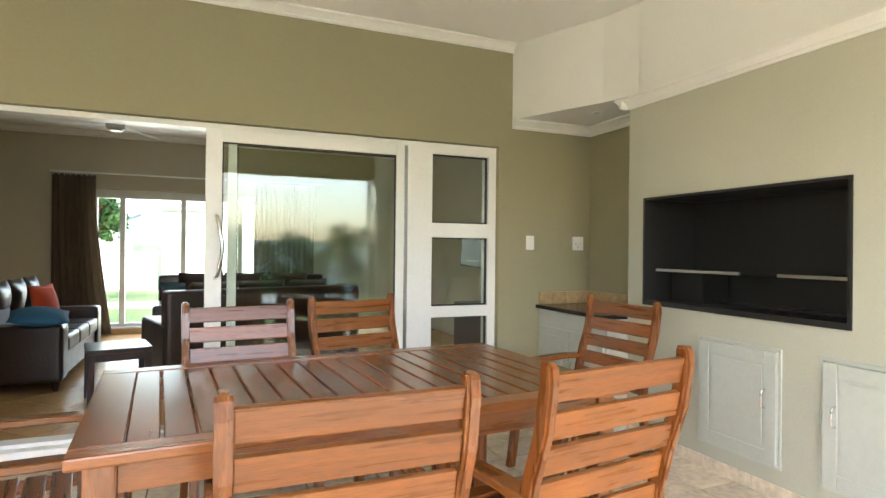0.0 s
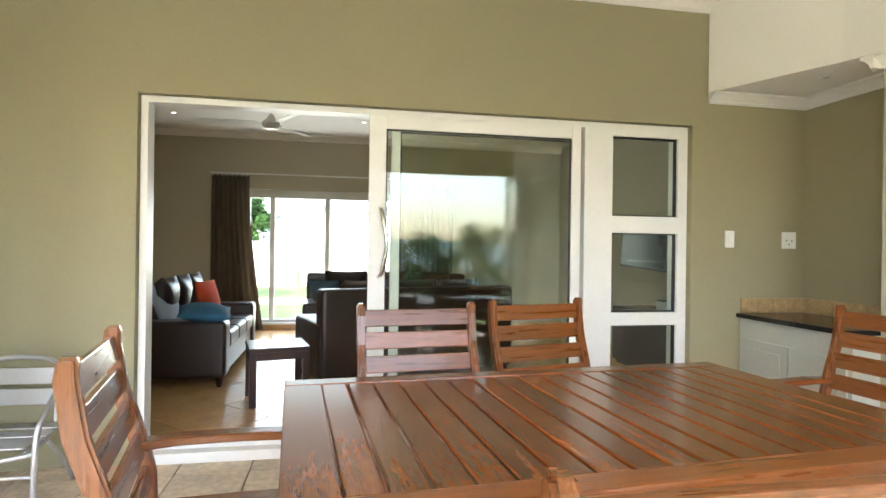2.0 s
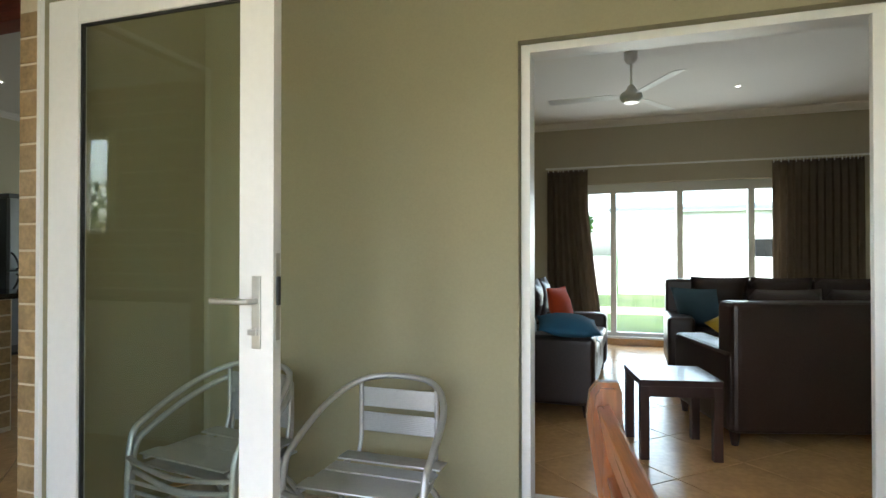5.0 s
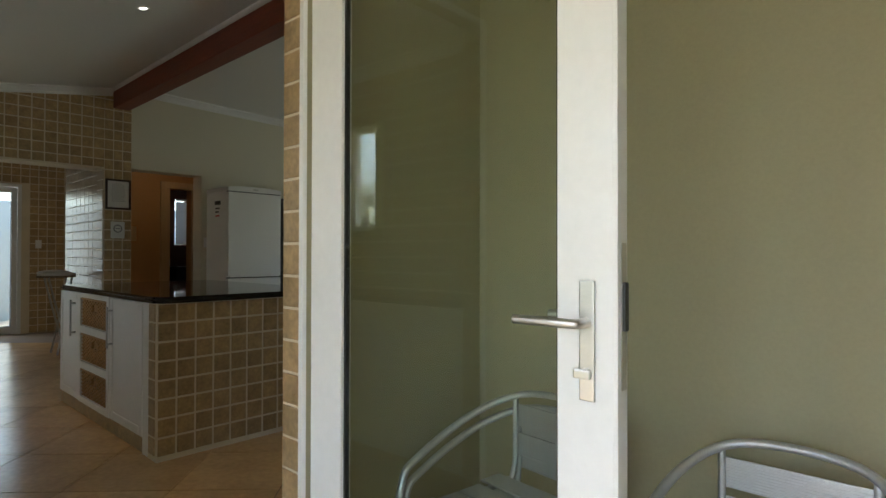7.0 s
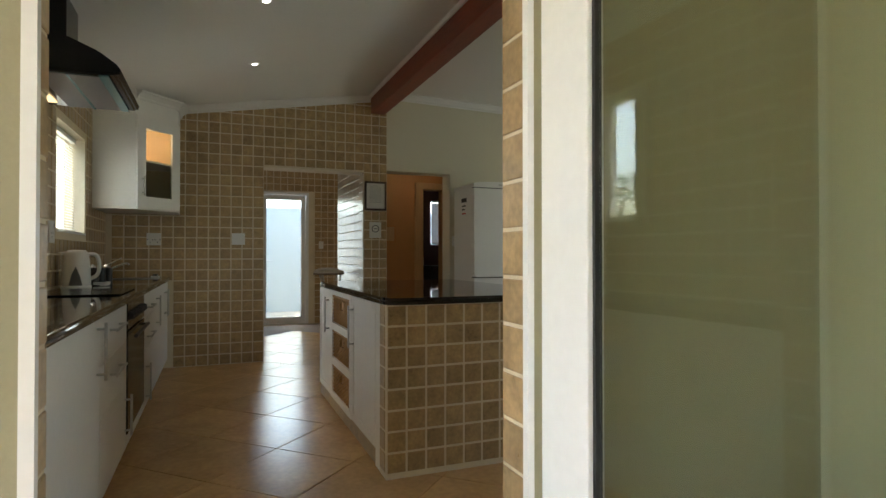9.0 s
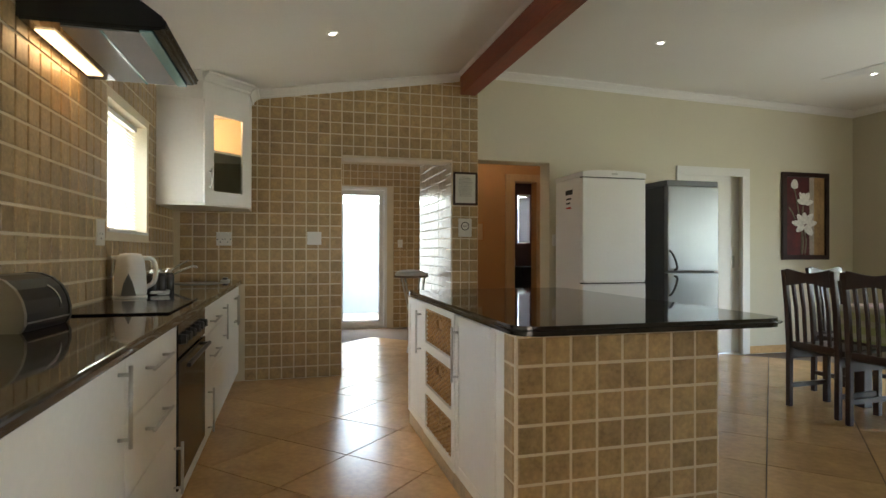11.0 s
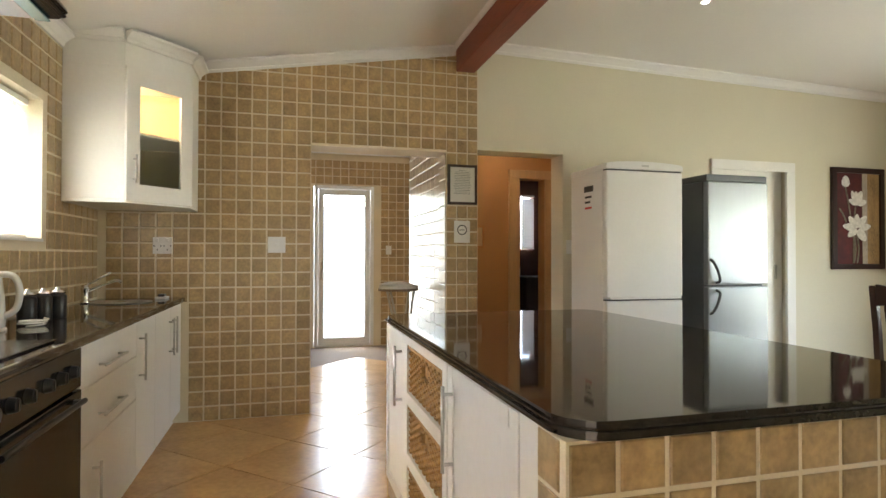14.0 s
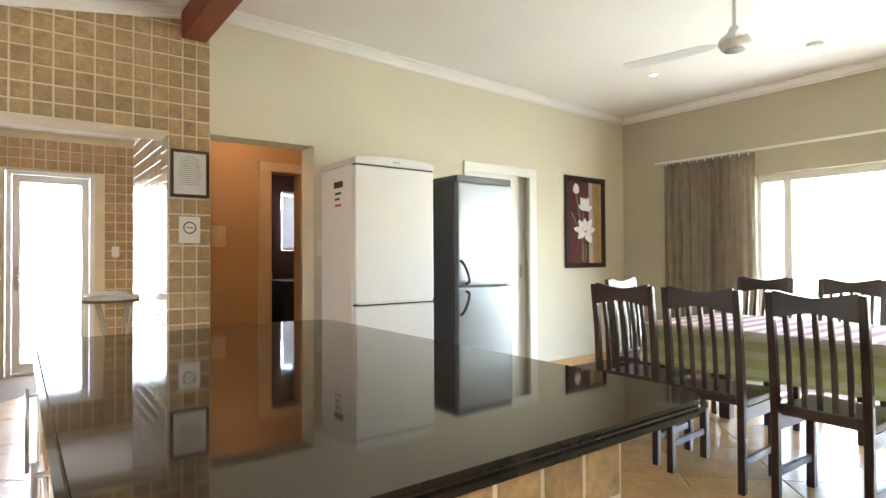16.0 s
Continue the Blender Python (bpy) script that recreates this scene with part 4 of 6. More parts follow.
# passage behind the tiled opening
for nm, bm, mt, lb in (
        ("wall_passage_right", B(-9.97, -8.70, 5.405, 5.62, -0.2, HI), M_GROUT, "tiled passage side wall"),
        ("wall_passage_left", B(-11.9, -8.70, 2.9, 3.1, -0.2, HI), M_GROUT, "tiled passage wall out of the way"),
        ("wall_passage_back", holed(bmesh.new(), (2.9, 6.1), (-0.2, HI), -11.87, -11.65, "x", [(4.48, 5.27, -0.005, 2.14)]), M_GROUT, "tiled passage end wall with the back door"),
        ("wall_passage_end", B(-11.65, -9.97, 5.90, 6.1, -0.2, HI), M_GROUT, "tiled passage wall round the corner"),
        ("wall_corridor_back", holed(bmesh.new(), (5.62, 8.0), (-0.2, HI), -9.75, -9.60, "x", [(6.51, 6.80, -0.005, 2.02)]), M_ORANGE, "orange painted corridor wall"),
        ("wall_corridor_side", B(-9.60, -8.70, 7.0, 7.15, -0.2, HI), M_ORANGE, "orange painted corridor side wall"),
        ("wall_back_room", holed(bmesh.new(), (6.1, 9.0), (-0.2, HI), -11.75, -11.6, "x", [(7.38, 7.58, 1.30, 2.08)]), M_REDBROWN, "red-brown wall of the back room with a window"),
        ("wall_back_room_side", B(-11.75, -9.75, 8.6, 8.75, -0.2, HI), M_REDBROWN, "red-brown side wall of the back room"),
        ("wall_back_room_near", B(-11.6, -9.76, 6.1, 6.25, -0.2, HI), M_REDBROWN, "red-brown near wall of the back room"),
        ("ceiling_passage", B(-12.0, -8.6, 2.8, 10.7, 2.55, 2.7), M_WHITE, "white passage ceiling")):
    structure(nm, bm, mt, lb)
structure("trim_opening_edge", B(-8.72, -8.462, 4.326, 5.395, 2.042, 2.062, 0.003), M_GROUT, "cream lintel edge of the tiled opening")
bd = thing("door_2", "white aluminium glazed back door to the courtyard", "door", kind="structure", at=pose(-11.70, 4.88, 0, 0, 0, 90))
part("door_frame", holed(bmesh.new(), (-0.39, 0.39), (0.0, 2.135), -0.05, 0.05, "y", [(-0.345, 0.345, 0.02, 2.09)]), M_ALU, bd)
bl = framed_leaf("leaf", bd, -0.34, 0.34, 0.022, 2.085, -0.03, 0.015, 0.062, 0.07, 0.085)
part("lever", tube(bmesh.new(), [(-0.30, -0.03, 1.02), (-0.30, -0.075, 1.02), (-0.22, -0.08, 1.02), (-0.18, -0.08, 1.02)], 0.009, 8, 4), M_STEEL, bl, "steel lever handle", True)
part("handle_plate", B(-0.32, -0.28, -0.038, -0.029, 0.88, 1.12, 0.003), M_STEEL, bl)
part("step", B(-0.38, 0.38, 0.052, 0.5, -0.2, -0.03, 0.01), M_STONE, bd)
blind(-0.098, 0.098, 1.303, 2.075, pose(-11.57, 7.48, 0, 0, 0, 90), "white slatted venetian blind in the back room window", -64)
window_light("daylight_back_room", -11.72, 7.48, 1.68, 0.2, 0.75, -90, 0.03)

# door frames of the dining wall
df = thing("door_3", "white painted door and frame behind the silver fridge", "door frame", kind="structure")
a0, a1 = 8.06, 8.82
fbm = bmesh.new()
for y0, y1, z0, z1 in ((a0 - 0.105, a0 - 0.005, 0, 2.02), (a1 + 0.005, a1 + 0.105, 0, 2.02), (a0 - 0.105, a1 + 0.105, 2.02, 2.112)):
    box(fbm, XW - 0.01, XW + 0.022, y0, y1, z0, z1, 0.006)
part("architrave", fbm, M_CAB, df)
part("door_leaf", B(-8.60, -8.56, 8.045, 8.865, 0.01, 2.055, 0.003), M_CAB, df, "white closed door set back in its frame")
part("handle_plate", B(-8.56, -8.552, 8.77, 8.80, 0.98, 1.12, 0.002), M_STEEL, df)
cf = thing("door_4", "brown timber door frame in the corridor", "door frame", kind="structure")
fbm = bmesh.new()
for y0, y1, z0, z1 in ((6.39, 6.509, 0, 2.02), (6.801, 6.90, 0, 2.02), (6.39, 6.90, 2.021, 2.11)):
    box(fbm, -9.61, -9.575, y0, y1, z0, z1, 0.005)
part("architrave", fbm, M_ARCH, cf)
part("strike_plate", B(-9.60, -9.572, 6.504, 6.512, 0.98, 1.08), M_STEEL, cf)
pq = thing("wall_plaque", "small framed plaque on the orange corridor wall", "picture", at=pose(-9.60, 6.03, 1.40, 0, 0, 90))
part("frame", holed(bmesh.new(), (-0.085, 0.085), (-0.115, 0.115), -0.018, 0.0, "y", [(-0.066, 0.066, -0.096, 0.096)]), M_SHUTTER, pq, "brown wooden frame")
part("panel", B(-0.067, 0.067, -0.010, -0.004, -0.097, 0.097), M_ARCH, pq)
part("inner_cabinet", B(-10.9, -10.3, 6.9, 8.2, -0.0, 0.95, 0.01), M_DARKWOOD, cf, "dark wooden unit in the back room")

# ---- kitchen fittings ----
fr1 = thing("fridge", "tall white upright fridge-freezer", "fridge", at=pose(-7.74, 6.415, 0))
FW = 0.654
part("body", B(-0.54, -0.055, 0.0, FW, 0.02, 1.847, 0.01), M_PLASTIC, fr1)
lid = prism(bmesh.new(), [(-0.002, 1.848), (FW + 0.002, 1.848)] + [(FW / 2 + (FW / 2 + 0.002) * math.cos(math.pi * k / 12), 1.884 + 0.026 * math.sin(math.pi * k / 12)) for k in range(13)], "x", -0.54, 0.004)
part("top_cap", lid, M_PLASTIC, fr1, "arched white top trim")
ud = part("upper_door", B(-0.052, 0.0, 0.0, FW, 0.893, 1.838, 0.012), M_PLASTIC, fr1)
part("badge", B(0.003, 0.0065, 0.295, 0.355, 1.868, 1.884), M_STEEL, fr1, "small grey badge")
ld = part("lower_door", B(-0.052, 0.0, 0.0, FW, 0.10, 0.868, 0.012), M_PLASTIC, fr1)
part("grip", B(-0.03, 0.012, 0.02, FW - 0.02, 0.88, 0.896, 0.004), M_PLASTIC, ud, "moulded grip strip")
# black strips that put the shade of the door gaps into colour
part("door_seal", B(-0.054, -0.018, 0.004, FW - 0.004, 0.8685, 0.8795), M_GASKET, fr1, "dark strip for the shade in the door gap")
part("top_seal", B(-0.054, -0.012, 0.004, FW - 0.004, 1.8385, 1.8465), M_GASKET, fr1)
part("kick", B(-0.52, -0.06, 0.02, FW - 0.02, 0.0, 0.10), M_DARKPLASTIC, fr1)
M_INK = mat("dark_print", (0.03, 0.03, 0.03), 0.6, bump=0)
M_RED = mat("red_print", (0.5, 0.03, 0.02), 0.6, bump=0)
st = part("energy_sticker", B(-0.33, -0.18, -0.0015, 0.0, 1.53, 1.77), M_PLASTIC, fr1, "white sticker with dark and red print")
part("print_band", B(-0.325, -0.185, -0.0022, -0.0014, 1.70, 1.745), M_INK, st)
for i, z in enumerate((1.66, 1.62, 1.575)):
    part("print_line", B(-0.31, -0.21 - 0.02 * (i % 2), -0.0022, -0.0014, z - 0.008, z + 0.008), M_RED if i == 2 else M_INK, st)
M_FRSTEEL = mat("silver_fridge_door", (0.27, 0.28, 0.29), 0.36, 0.75, var=0.05, grain=150, bump=0.02, stretch=(8, 8, 1))
M_FRGREY = mat("dark_grey_steel", (0.10, 0.105, 0.11), 0.4, 0.3, var=0.08, bump=0.02)
fr2 = thing("fridge", "silver and grey upright fridge-freezer before the side door", "fridge", at=pose(-7.80, 7.352, 0))
FW2 = 0.58
part("body", B(-0.52, -0.058, 0.0, FW2, 0.03, 1.80, 0.008), M_FRGREY, fr2)
part("top_cap", B(-0.52, -0.01, -0.003, FW2 + 0.003, 1.801, 1.855, 0.01), M_FRGREY, fr2)
for z0, z1 in ((0.975, 1.798), (0.12, 0.96)):
    d_ = part("fridge_door", B(-0.055, 0.0, 0.0, FW2, z0, z1, 0.01), M_FRSTEEL, fr2, "brushed silver door")
    zs = (1.175, 1.15, 1.08, 1.01, 0.99) if z0 > 0.5 else (0.745, 0.77, 0.84, 0.91, 0.93)
    part("handle", tube(bmesh.new(), [(-0.002, 0.022, zs[0]), (0.028, 0.03, zs[1]), (0.045, 0.056, zs[2]), (0.042, 0.076, zs[3]), (-0.002, 0.08, zs[4])], 0.011, 10, 5), M_DARKPLASTIC, d_, "curved dark grey handle", True)
part("kick", B(-0.5, -0.06, 0.02, FW2 - 0.02, 0.0, 0.12), M_DARKPLASTIC, fr2)

# corner wall cabinet
wc = thing("corner_wall_cabinet", "white corner wall cabinet with lit glass door", "cabinet")
plan = [(-7.80, 2.885), (-7.80, 3.213), (-8.13, 3.525), (-8.468, 3.525), (-8.468, 2.885)]
part("bottom", prism(bmesh.new(), plan, "z", 1.515, 1.535), M_CAB, wc)
part("shelf", prism(bmesh.new(), [(x * 0.98 - 0.16, y * 0.98 + 0.06) for x, y in plan], "z", 1.94, 1.955), M_CAB, wc)
part("top_box", prism(bmesh.new(), plan, "z", 2.33, 2.56), M_CAB, wc)
part("side_panel", B(-7.818, -7.80, 2.885, 3.213, 1.536, 2.329, 0.002), M_CAB, wc)
part("end_panel", B(-8.468, -8.13, 3.507, 3.525, 1.536, 2.329, 0.002), M_CAB, wc)
L = math.hypot(0.33, 0.312)
wd = part("glass_door", bmesh.new(), M_CAB, wc, "white framed glass door")
wd.matrix_basis = pose(-7.80, 3.213, 0, 0, 0, math.degrees(math.atan2(0.312, -0.33)))
part("door_frame", holed(bmesh.new(), (0.0, L), (1.525, 2.335), -0.022, 0.0, "y", [(0.085, L - 0.085, 1.63, 2.23)]), M_CAB, wd)
gp = part("pane", B(0.08, L - 0.08, -0.012, -0.009, 1.625, 2.235), M_GLASS, wd)
gp.visible_shadow = False
bar_handle(wd, (0.045, -0.022, 1.66), (0.045, -0.022, 1.78), (0, -0.028, 0))
crown = bmesh.new()
pl2 = plan[:4]
for (xa, ya), (xb, yb) in zip(pl2, pl2[1:]):
    d = Vector((xb - xa, yb - ya, 0)).normalized()
    cornice(crown, (xa, ya, 2.545), (xb, yb, 2.545), (d.y, -d.x, 0), 0.07)
part("crown", crown, M_CAB, wc)
M_HONEY = mat("honey_wood_lining", (0.60, 0.44, 0.26), 0.5, var=0.1, bump=0.02)
part("back_lining", B(-8.466, -7.82, 2.884, 2.89, 1.955, 2.33), M_HONEY, wc)
part("back_lining", B(-8.467, -8.46, 2.89, 3.48, 1.955, 2.33), M_HONEY, wc)
part("lamp", cyl(bmesh.new(), (-8.1, 3.15, 2.315), (-8.1, 3.15, 2.329), 0.03), M_WARM, wc)
cl = new("cabinet_lamp", bpy.data.lights.new("cabinet_lamp", "POINT"))
cl.data.energy, cl.data.color, cl.data.shadow_soft_size = 0.3, (1.0, 0.68, 0.42), 0.03
cl.location = (-8.12, 3.16, 2.27)
for i in range(3):
    x, y = -8.0 - 0.12 * i, 3.12 + 0.06 * i
    solid("drinking_glass", lathe(bmesh.new(), [(0.028, 1.5355), (0.034, 1.62), (0.036, 1.64), (0.033, 1.64), (0.026, 1.545)], x, y, 16), M_GLASS, "clear drinking glass in the wall cabinet", "glass", group="glasses in the cabinet")

# extractor hood
hd = thing("extractor_hood", "black extractor hood with lit glass underside", "extractor hood")
hx0, hx1 = -6.345, -5.56
part("chimney", B(-6.14, -5.86, YS + 0.003, 3.10, 2.2, 2.60, 0.004), M_BLACK, hd)
sh = bmesh.new()
prism(sh, [(YS + 0.004, 2.03), (3.26, 2.03), (3.38, 2.035), (3.405, 2.05), (3.39, 2.085), (3.30, 2.15), (3.16, 2.21), (YS + 0.004, 2.23)], "x", hx0, hx1)
bmesh.ops.bevel(sh, geom=list(sh.edges), offset=0.01, segments=2, affect="EDGES")
part("canopy", sh, M_BLACK, hd)
part("filter", B(hx0 + 0.03, hx1 - 0.03, 3.02, 3.30, 2.021, 2.029, 0.002), mat("hood_mesh_steel", (0.24, 0.245, 0.25), 0.55, 0.5, var=0.15, scale=6, grain=200, bump=0.1), hd, "steel mesh filter")
part("glass_strip", box(B(hx0 + 0.01, hx1 - 0.01, 3.30, 3.345, 2.022, 2.029), hx0 + 0.03, hx1 - 0.03, 3.155, 3.165, 2.017, 2.021), mat("teal_edged_glass", (0.20, 0.36, 0.38), 0.12, var=0.05, bump=0), hd, "teal glass strip")
part("lamp_panel", B(hx0 + 0.10, hx1 - 0.10, YS + 0.03, YS + 0.10, 2.022, 2.029, 0.002), glow("hood_lamp_glow", (1.0, 0.66, 0.3), 0.2), hd, "warm lamp strip")
hl = new("hood_lamp", bpy.data.lights.new("hood_lamp", "AREA"))
hl.data.shape, hl.data.size, hl.data.size_y, hl.data.energy, hl.data.color = "RECTANGLE", 0.45, 0.06, 0.05, (1.0, 0.62, 0.28)
hl.matrix_world = pose(-5.95, YS + 0.065, 2.018)

# hob, sink, appliances
hob = thing("ceramic_hob", "black glass ceramic hob set in the worktop", "hob")
part("glass_top", B(-6.31, -5.70, 2.95, 3.385, 0.9015, 0.908, 0.003), M_BLACK, hob)
snk = thing("kitchen_sink", "stainless steel round sink set in the worktop", "sink", at=pose(-8.06, 3.14, 0.9))
part("bowl", lathe(bmesh.new(), [(0.175, 0.0015), (0.18, 0.005), (0.16, 0.006), (0.15, 0.003), (0.05, 0.002)], 0, 0, 40), M_STEEL, snk, "", True)
part("drain", lathe(bmesh.new(), [(0.03, 0.0035), (0.03, 0.006), (0.01, 0.005)], 0, 0, 20), M_CHROME, snk)
tp = thing("mixer_tap", "chrome mixer tap behind the sink", "tap", at=pose(-8.02, 2.945, 0.9))
part("base", lathe(bmesh.new(), [(0.026, 0), (0.026, 0.01), (0.021, 0.02), (0.021, 0.085), (0.024, 0.09), (0.02, 0.115)], 0, 0, 20), M_CHROME, tp, "", True)
part("spout", tube(bmesh.new(), [(0, 0, 0.07), (-0.03, 0.08, 0.11), (-0.05, 0.16, 0.14), (-0.055, 0.19, 0.125)], 0.011, 10, 5), M_CHROME, tp, "", True)
part("lever", tube(bmesh.new(), [(0, 0, 0.11), (-0.03, 0.06, 0.15), (-0.05, 0.13, 0.19)], 0.007, 8, 4), M_CHROME, tp, "", True)
kt = thing("kettle", "white plastic jug kettle on the worktop", "kettle", at=pose(-6.655, 3.0, 0.9, 0, 0, -82) @ Matrix.Scale(1.08, 4))
part("jug", lathe(bmesh.new(), [(0.075, 0.012), (0.078, 0.03), (0.074, 0.12), (0.066, 0.19), (0.06, 0.215), (0.048, 0.228), (0.02, 0.232)], 0, 0, 28), M_PLASTIC, kt, "", True)
part("base", lathe(bmesh.new(), [(0.08, 0), (0.082, 0.006), (0.078, 0.012)], 0, 0, 28), M_PLASTIC, kt)
part("handle", tube(bmesh.new(), [(-0.055, 0, 0.205), (-0.10, 0, 0.20), (-0.12, 0, 0.15), (-0.11, 0, 0.08), (-0.068, 0, 0.05)], 0.012, 10, 5), M_PLASTIC, kt, "", True)
part("spout", prism(bmesh.new(), [(0.05, 0.19), (0.092, 0.215), (0.05, 0.222)], "y", -0.02, 0.02), M_PLASTIC, kt)
part("grip_patch", prism(bmesh.new(), [(-0.035, 0.015), (0.035, 0.015), (0.022, 0.08), (0.0, 0.13), (-0.02, 0.08)], "y", 0.062, 0.0795), M_FRSTEEL, kt, "grey gauge panel")
for k in range(3):
    cn = thing("canister", "small black storage canister with steel lid", "canister", "canisters by the kettle", pose(-6.97 - 0.085 * k, 3.04 + 0.03 * k, 0.9))
    part("jar", lathe(bmesh.new(), [(0.036, 0), (0.038, 0.006), (0.038, 0.105), (0.03, 0.115), (0.02, 0.116)], 0, 0, 20), M_DARKPLASTIC, cn, "", True)
    part("lid", lathe(bmesh.new(), [(0.033, 0.1165), (0.034, 0.13), (0.012, 0.136), (0.01, 0.146), (0.004, 0.148)], 0, 0, 20), M_CHROME, cn, "polished steel lid", True)
cbm = tube(bmesh.new(), [(-6.80 + 0.05 * math.cos(a * 0.9) - 0.02 * a * 0.1, 3.12 + 0.05 * math.sin(a * 0.9), 0.906 + 0.0012 * a) for a in range(18)], 0.0035, 6, 3)
solid("power_cord", cbm, M_PLASTIC, "coiled white power cord on the worktop", "cord", smooth=True)
bbn = thing("bread_bin", "black roll-top bread bin with a steel end on the worktop", "bread bin", at=pose(-5.36, 2.985, 0.9, 0, 0, -6))
roll = [(-0.095, 0.0), (-0.095, 0.165), (-0.082, 0.19), (-0.05, 0.2), (-0.005, 0.197), (0.035, 0.18), (0.066, 0.15), (0.086, 0.11), (0.096, 0.065), (0.095, 0.025), (0.086, 0.008), (0.08, 0.0)]
roll = [(y * 0.97, z * 0.92) for y, z in roll]
bin_bm = prism(bmesh.new(), roll, "x", -0.135, 0.14)
bmesh.ops.bevel(bin_bm, geom=[e for e in bin_bm.edges if abs(e.verts[0].co.x - e.verts[1].co.x) < 1e-5], offset=0.006, segments=2, affect="EDGES")
part("body", bin_bm, M_DARKPLASTIC, bbn)
part("end_cap", prism(bmesh.new(), [(y * 1.03, z * 1.02) for y, z in roll], "x", 0.1405, 0.156), M_STEEL, bbn, "brushed steel end")
part("far_cap", prism(bmesh.new(), [(y * 1.02, z * 1.015) for y, z in roll], "x", -0.150, -0.1355), M_DARKPLASTIC, bbn)
part("lid_lip", B(-0.13, 0.136, 0.090, 0.096, 0.028, 0.033, 0.001), M_STEEL, bbn, "thin steel lid edge")
part("lid_handle", tube(bmesh.new(), [(-0.04, 0.064, 0.143), (-0.048, 0.084, 0.125), (-0.06, 0.097, 0.092), (-0.066, 0.096, 0.064)], 0.0035, 8, 5), M_CHROME, bbn, "", True)
tr = thing("soap_dish", "small white dish with a sponge by the sink", "dish", at=pose(-8.34, 3.32, 0.9))
part("dish", B(-0.06, 0.06, -0.035, 0.035, 0, 0.016, 0.006), M_PLASTIC, tr)
part("sponge", B(-0.04, 0.04, -0.02, 0.02, 0.0165, 0.034, 0.005), M_DARKPLASTIC, tr)
plate("wall_socket", "white double socket on the tiled kitchen wall", "socket", 0.128, 0.12, 0, (XW + 0.006, 3.295, 1.271), 90, [(-0.035, 0.04, 0.018, 0.02), (0.03, 0.04, 0.018, 0.02)], [(x - 0.032, z - 0.016) for x, z in THREE] + [(x + 0.032, z - 0.016) for x, z in THREE])
plate("light_switch", "white light switch on the tiled kitchen wall", "switch", 0.128, 0.12, 0, (XW + 0.006, 4.075, 1.281), 90, [(0, 0.0, 0.022, 0.022)])
plate("wall_socket", "white upright socket on the tiled wall under the window", "socket", 0.125, 0.14, 0, (-6.52, YS + 0.006, 1.262), 180, [(0.02, 0.045, 0.018, 0.02)], [(x, z - 0.018) for x, z in THREE])
plate("light_switch", "white switch on the tiled passage end wall", "switch", 0.075, 0.12, 0, (-11.644, 5.47, 1.28), 90, [(0, 0, 0.03, 0.05)])
plate("light_switch", "white light switch in the corridor jamb", "switch", 0.06, 0.12, 0, (XW, 6.50, 1.28), 90, [(0, 0, 0.025, 0.05)])
nt = thing("framed_notice", "framed printed notice in a dark frame on the tiles", "picture", at=pose(XW + 0.006, 5.528, 1.782, 0, 0, 90))
part("frame", holed(bmesh.new(), (-0.125, 0.125), (-0.162, 0.162), -0.022, 0.0, "y", [(-0.105, 0.105, -0.142, 0.142)]), M_DARKWOOD, nt)
M_PAPER = mat("white_paper", (0.75, 0.74, 0.70), 0.8, var=0.02, bump=0)
part("sheet", B(-0.107, 0.107, -0.012, -0.006, -0.144, 0.144), M_PAPER, nt)
for k in range(15):
    w = 0.08 - 0.02 * random.random() if k else 0.03
    part("text_line", B(-w, w, -0.0128, -0.0118, 0.115 - 0.0135 * k, 0.1175 - 0.0135 * k), M_FRGREY, nt)
ns = thing("no_smoking_sign", "small cream no-smoking sign on the tiles", "sign", at=pose(XW + 0.006, 5.528, 1.398, 0, 0, 90))
part("board", B(-0.068, 0.068, -0.006, 0, -0.09, 0.09, 0.002), M_PAPER, ns)
ring = bmesh.new()
for a in range(28):
    t0, t1 = 2 * math.pi * a / 28, 2 * math.pi * (a + 1) / 28
    ring.faces.new([ring.verts.new((r * math.cos(t), -0.0068, r * math.sin(t) + 0.015)) for t, r in ((t0, 0.042), (t1, 0.042), (t1, 0.034), (t0, 0.034))])
box(ring, -0.022, 0.022, -0.0068, -0.0062, 0.012, 0.018)
bmesh.ops.solidify(ring, geom=ring.faces[:], thickness=0.0006)
part("symbol", ring, M_INK, ns, "dark ring and cigarette symbol")
pc = thing("flower_picture", "framed picture of white tulips on dark red", "picture", at=pose(XW + 0.001, 9.715, 1.585, 0, 0, 90))
part("frame", holed(bmesh.new(), (-0.337, 0.337), (-0.51, 0.51), -0.035, 0.0, "y", [(-0.285, 0.285, -0.458, 0.458)]), M_DARKWOOD, pc, "dark carved wooden frame")
part("canvas", B(-0.286, 0.286, -0.014, -0.006, -0.459, 0.459), mat("dark_red_canvas", (0.09, 0.012, 0.012), 0.6, var=0.5, scale=3, grain=12, bump=0.05), pc, "dark red painted canvas")
part("painted_band", B(0.13, 0.284, -0.0155, -0.0138, -0.457, 0.457), mat("golden_painted_band", (0.36, 0.22, 0.09), 0.6, var=0.45, scale=4, bump=0.05, stretch=(3, 3, 1)), pc)
part("painted_stripe", B(0.062, 0.129, -0.0155, -0.0138, -0.457, 0.457), mat("cream_painted_stripe", (0.42, 0.36, 0.29), 0.6, var=0.3, scale=5, bump=0.05, stretch=(3, 3, 1)), pc)
M_PETAL = mat("white_paint_strokes", (0.74, 0.71, 0.65), 0.6, var=0.22, scale=26, bump=0.05)
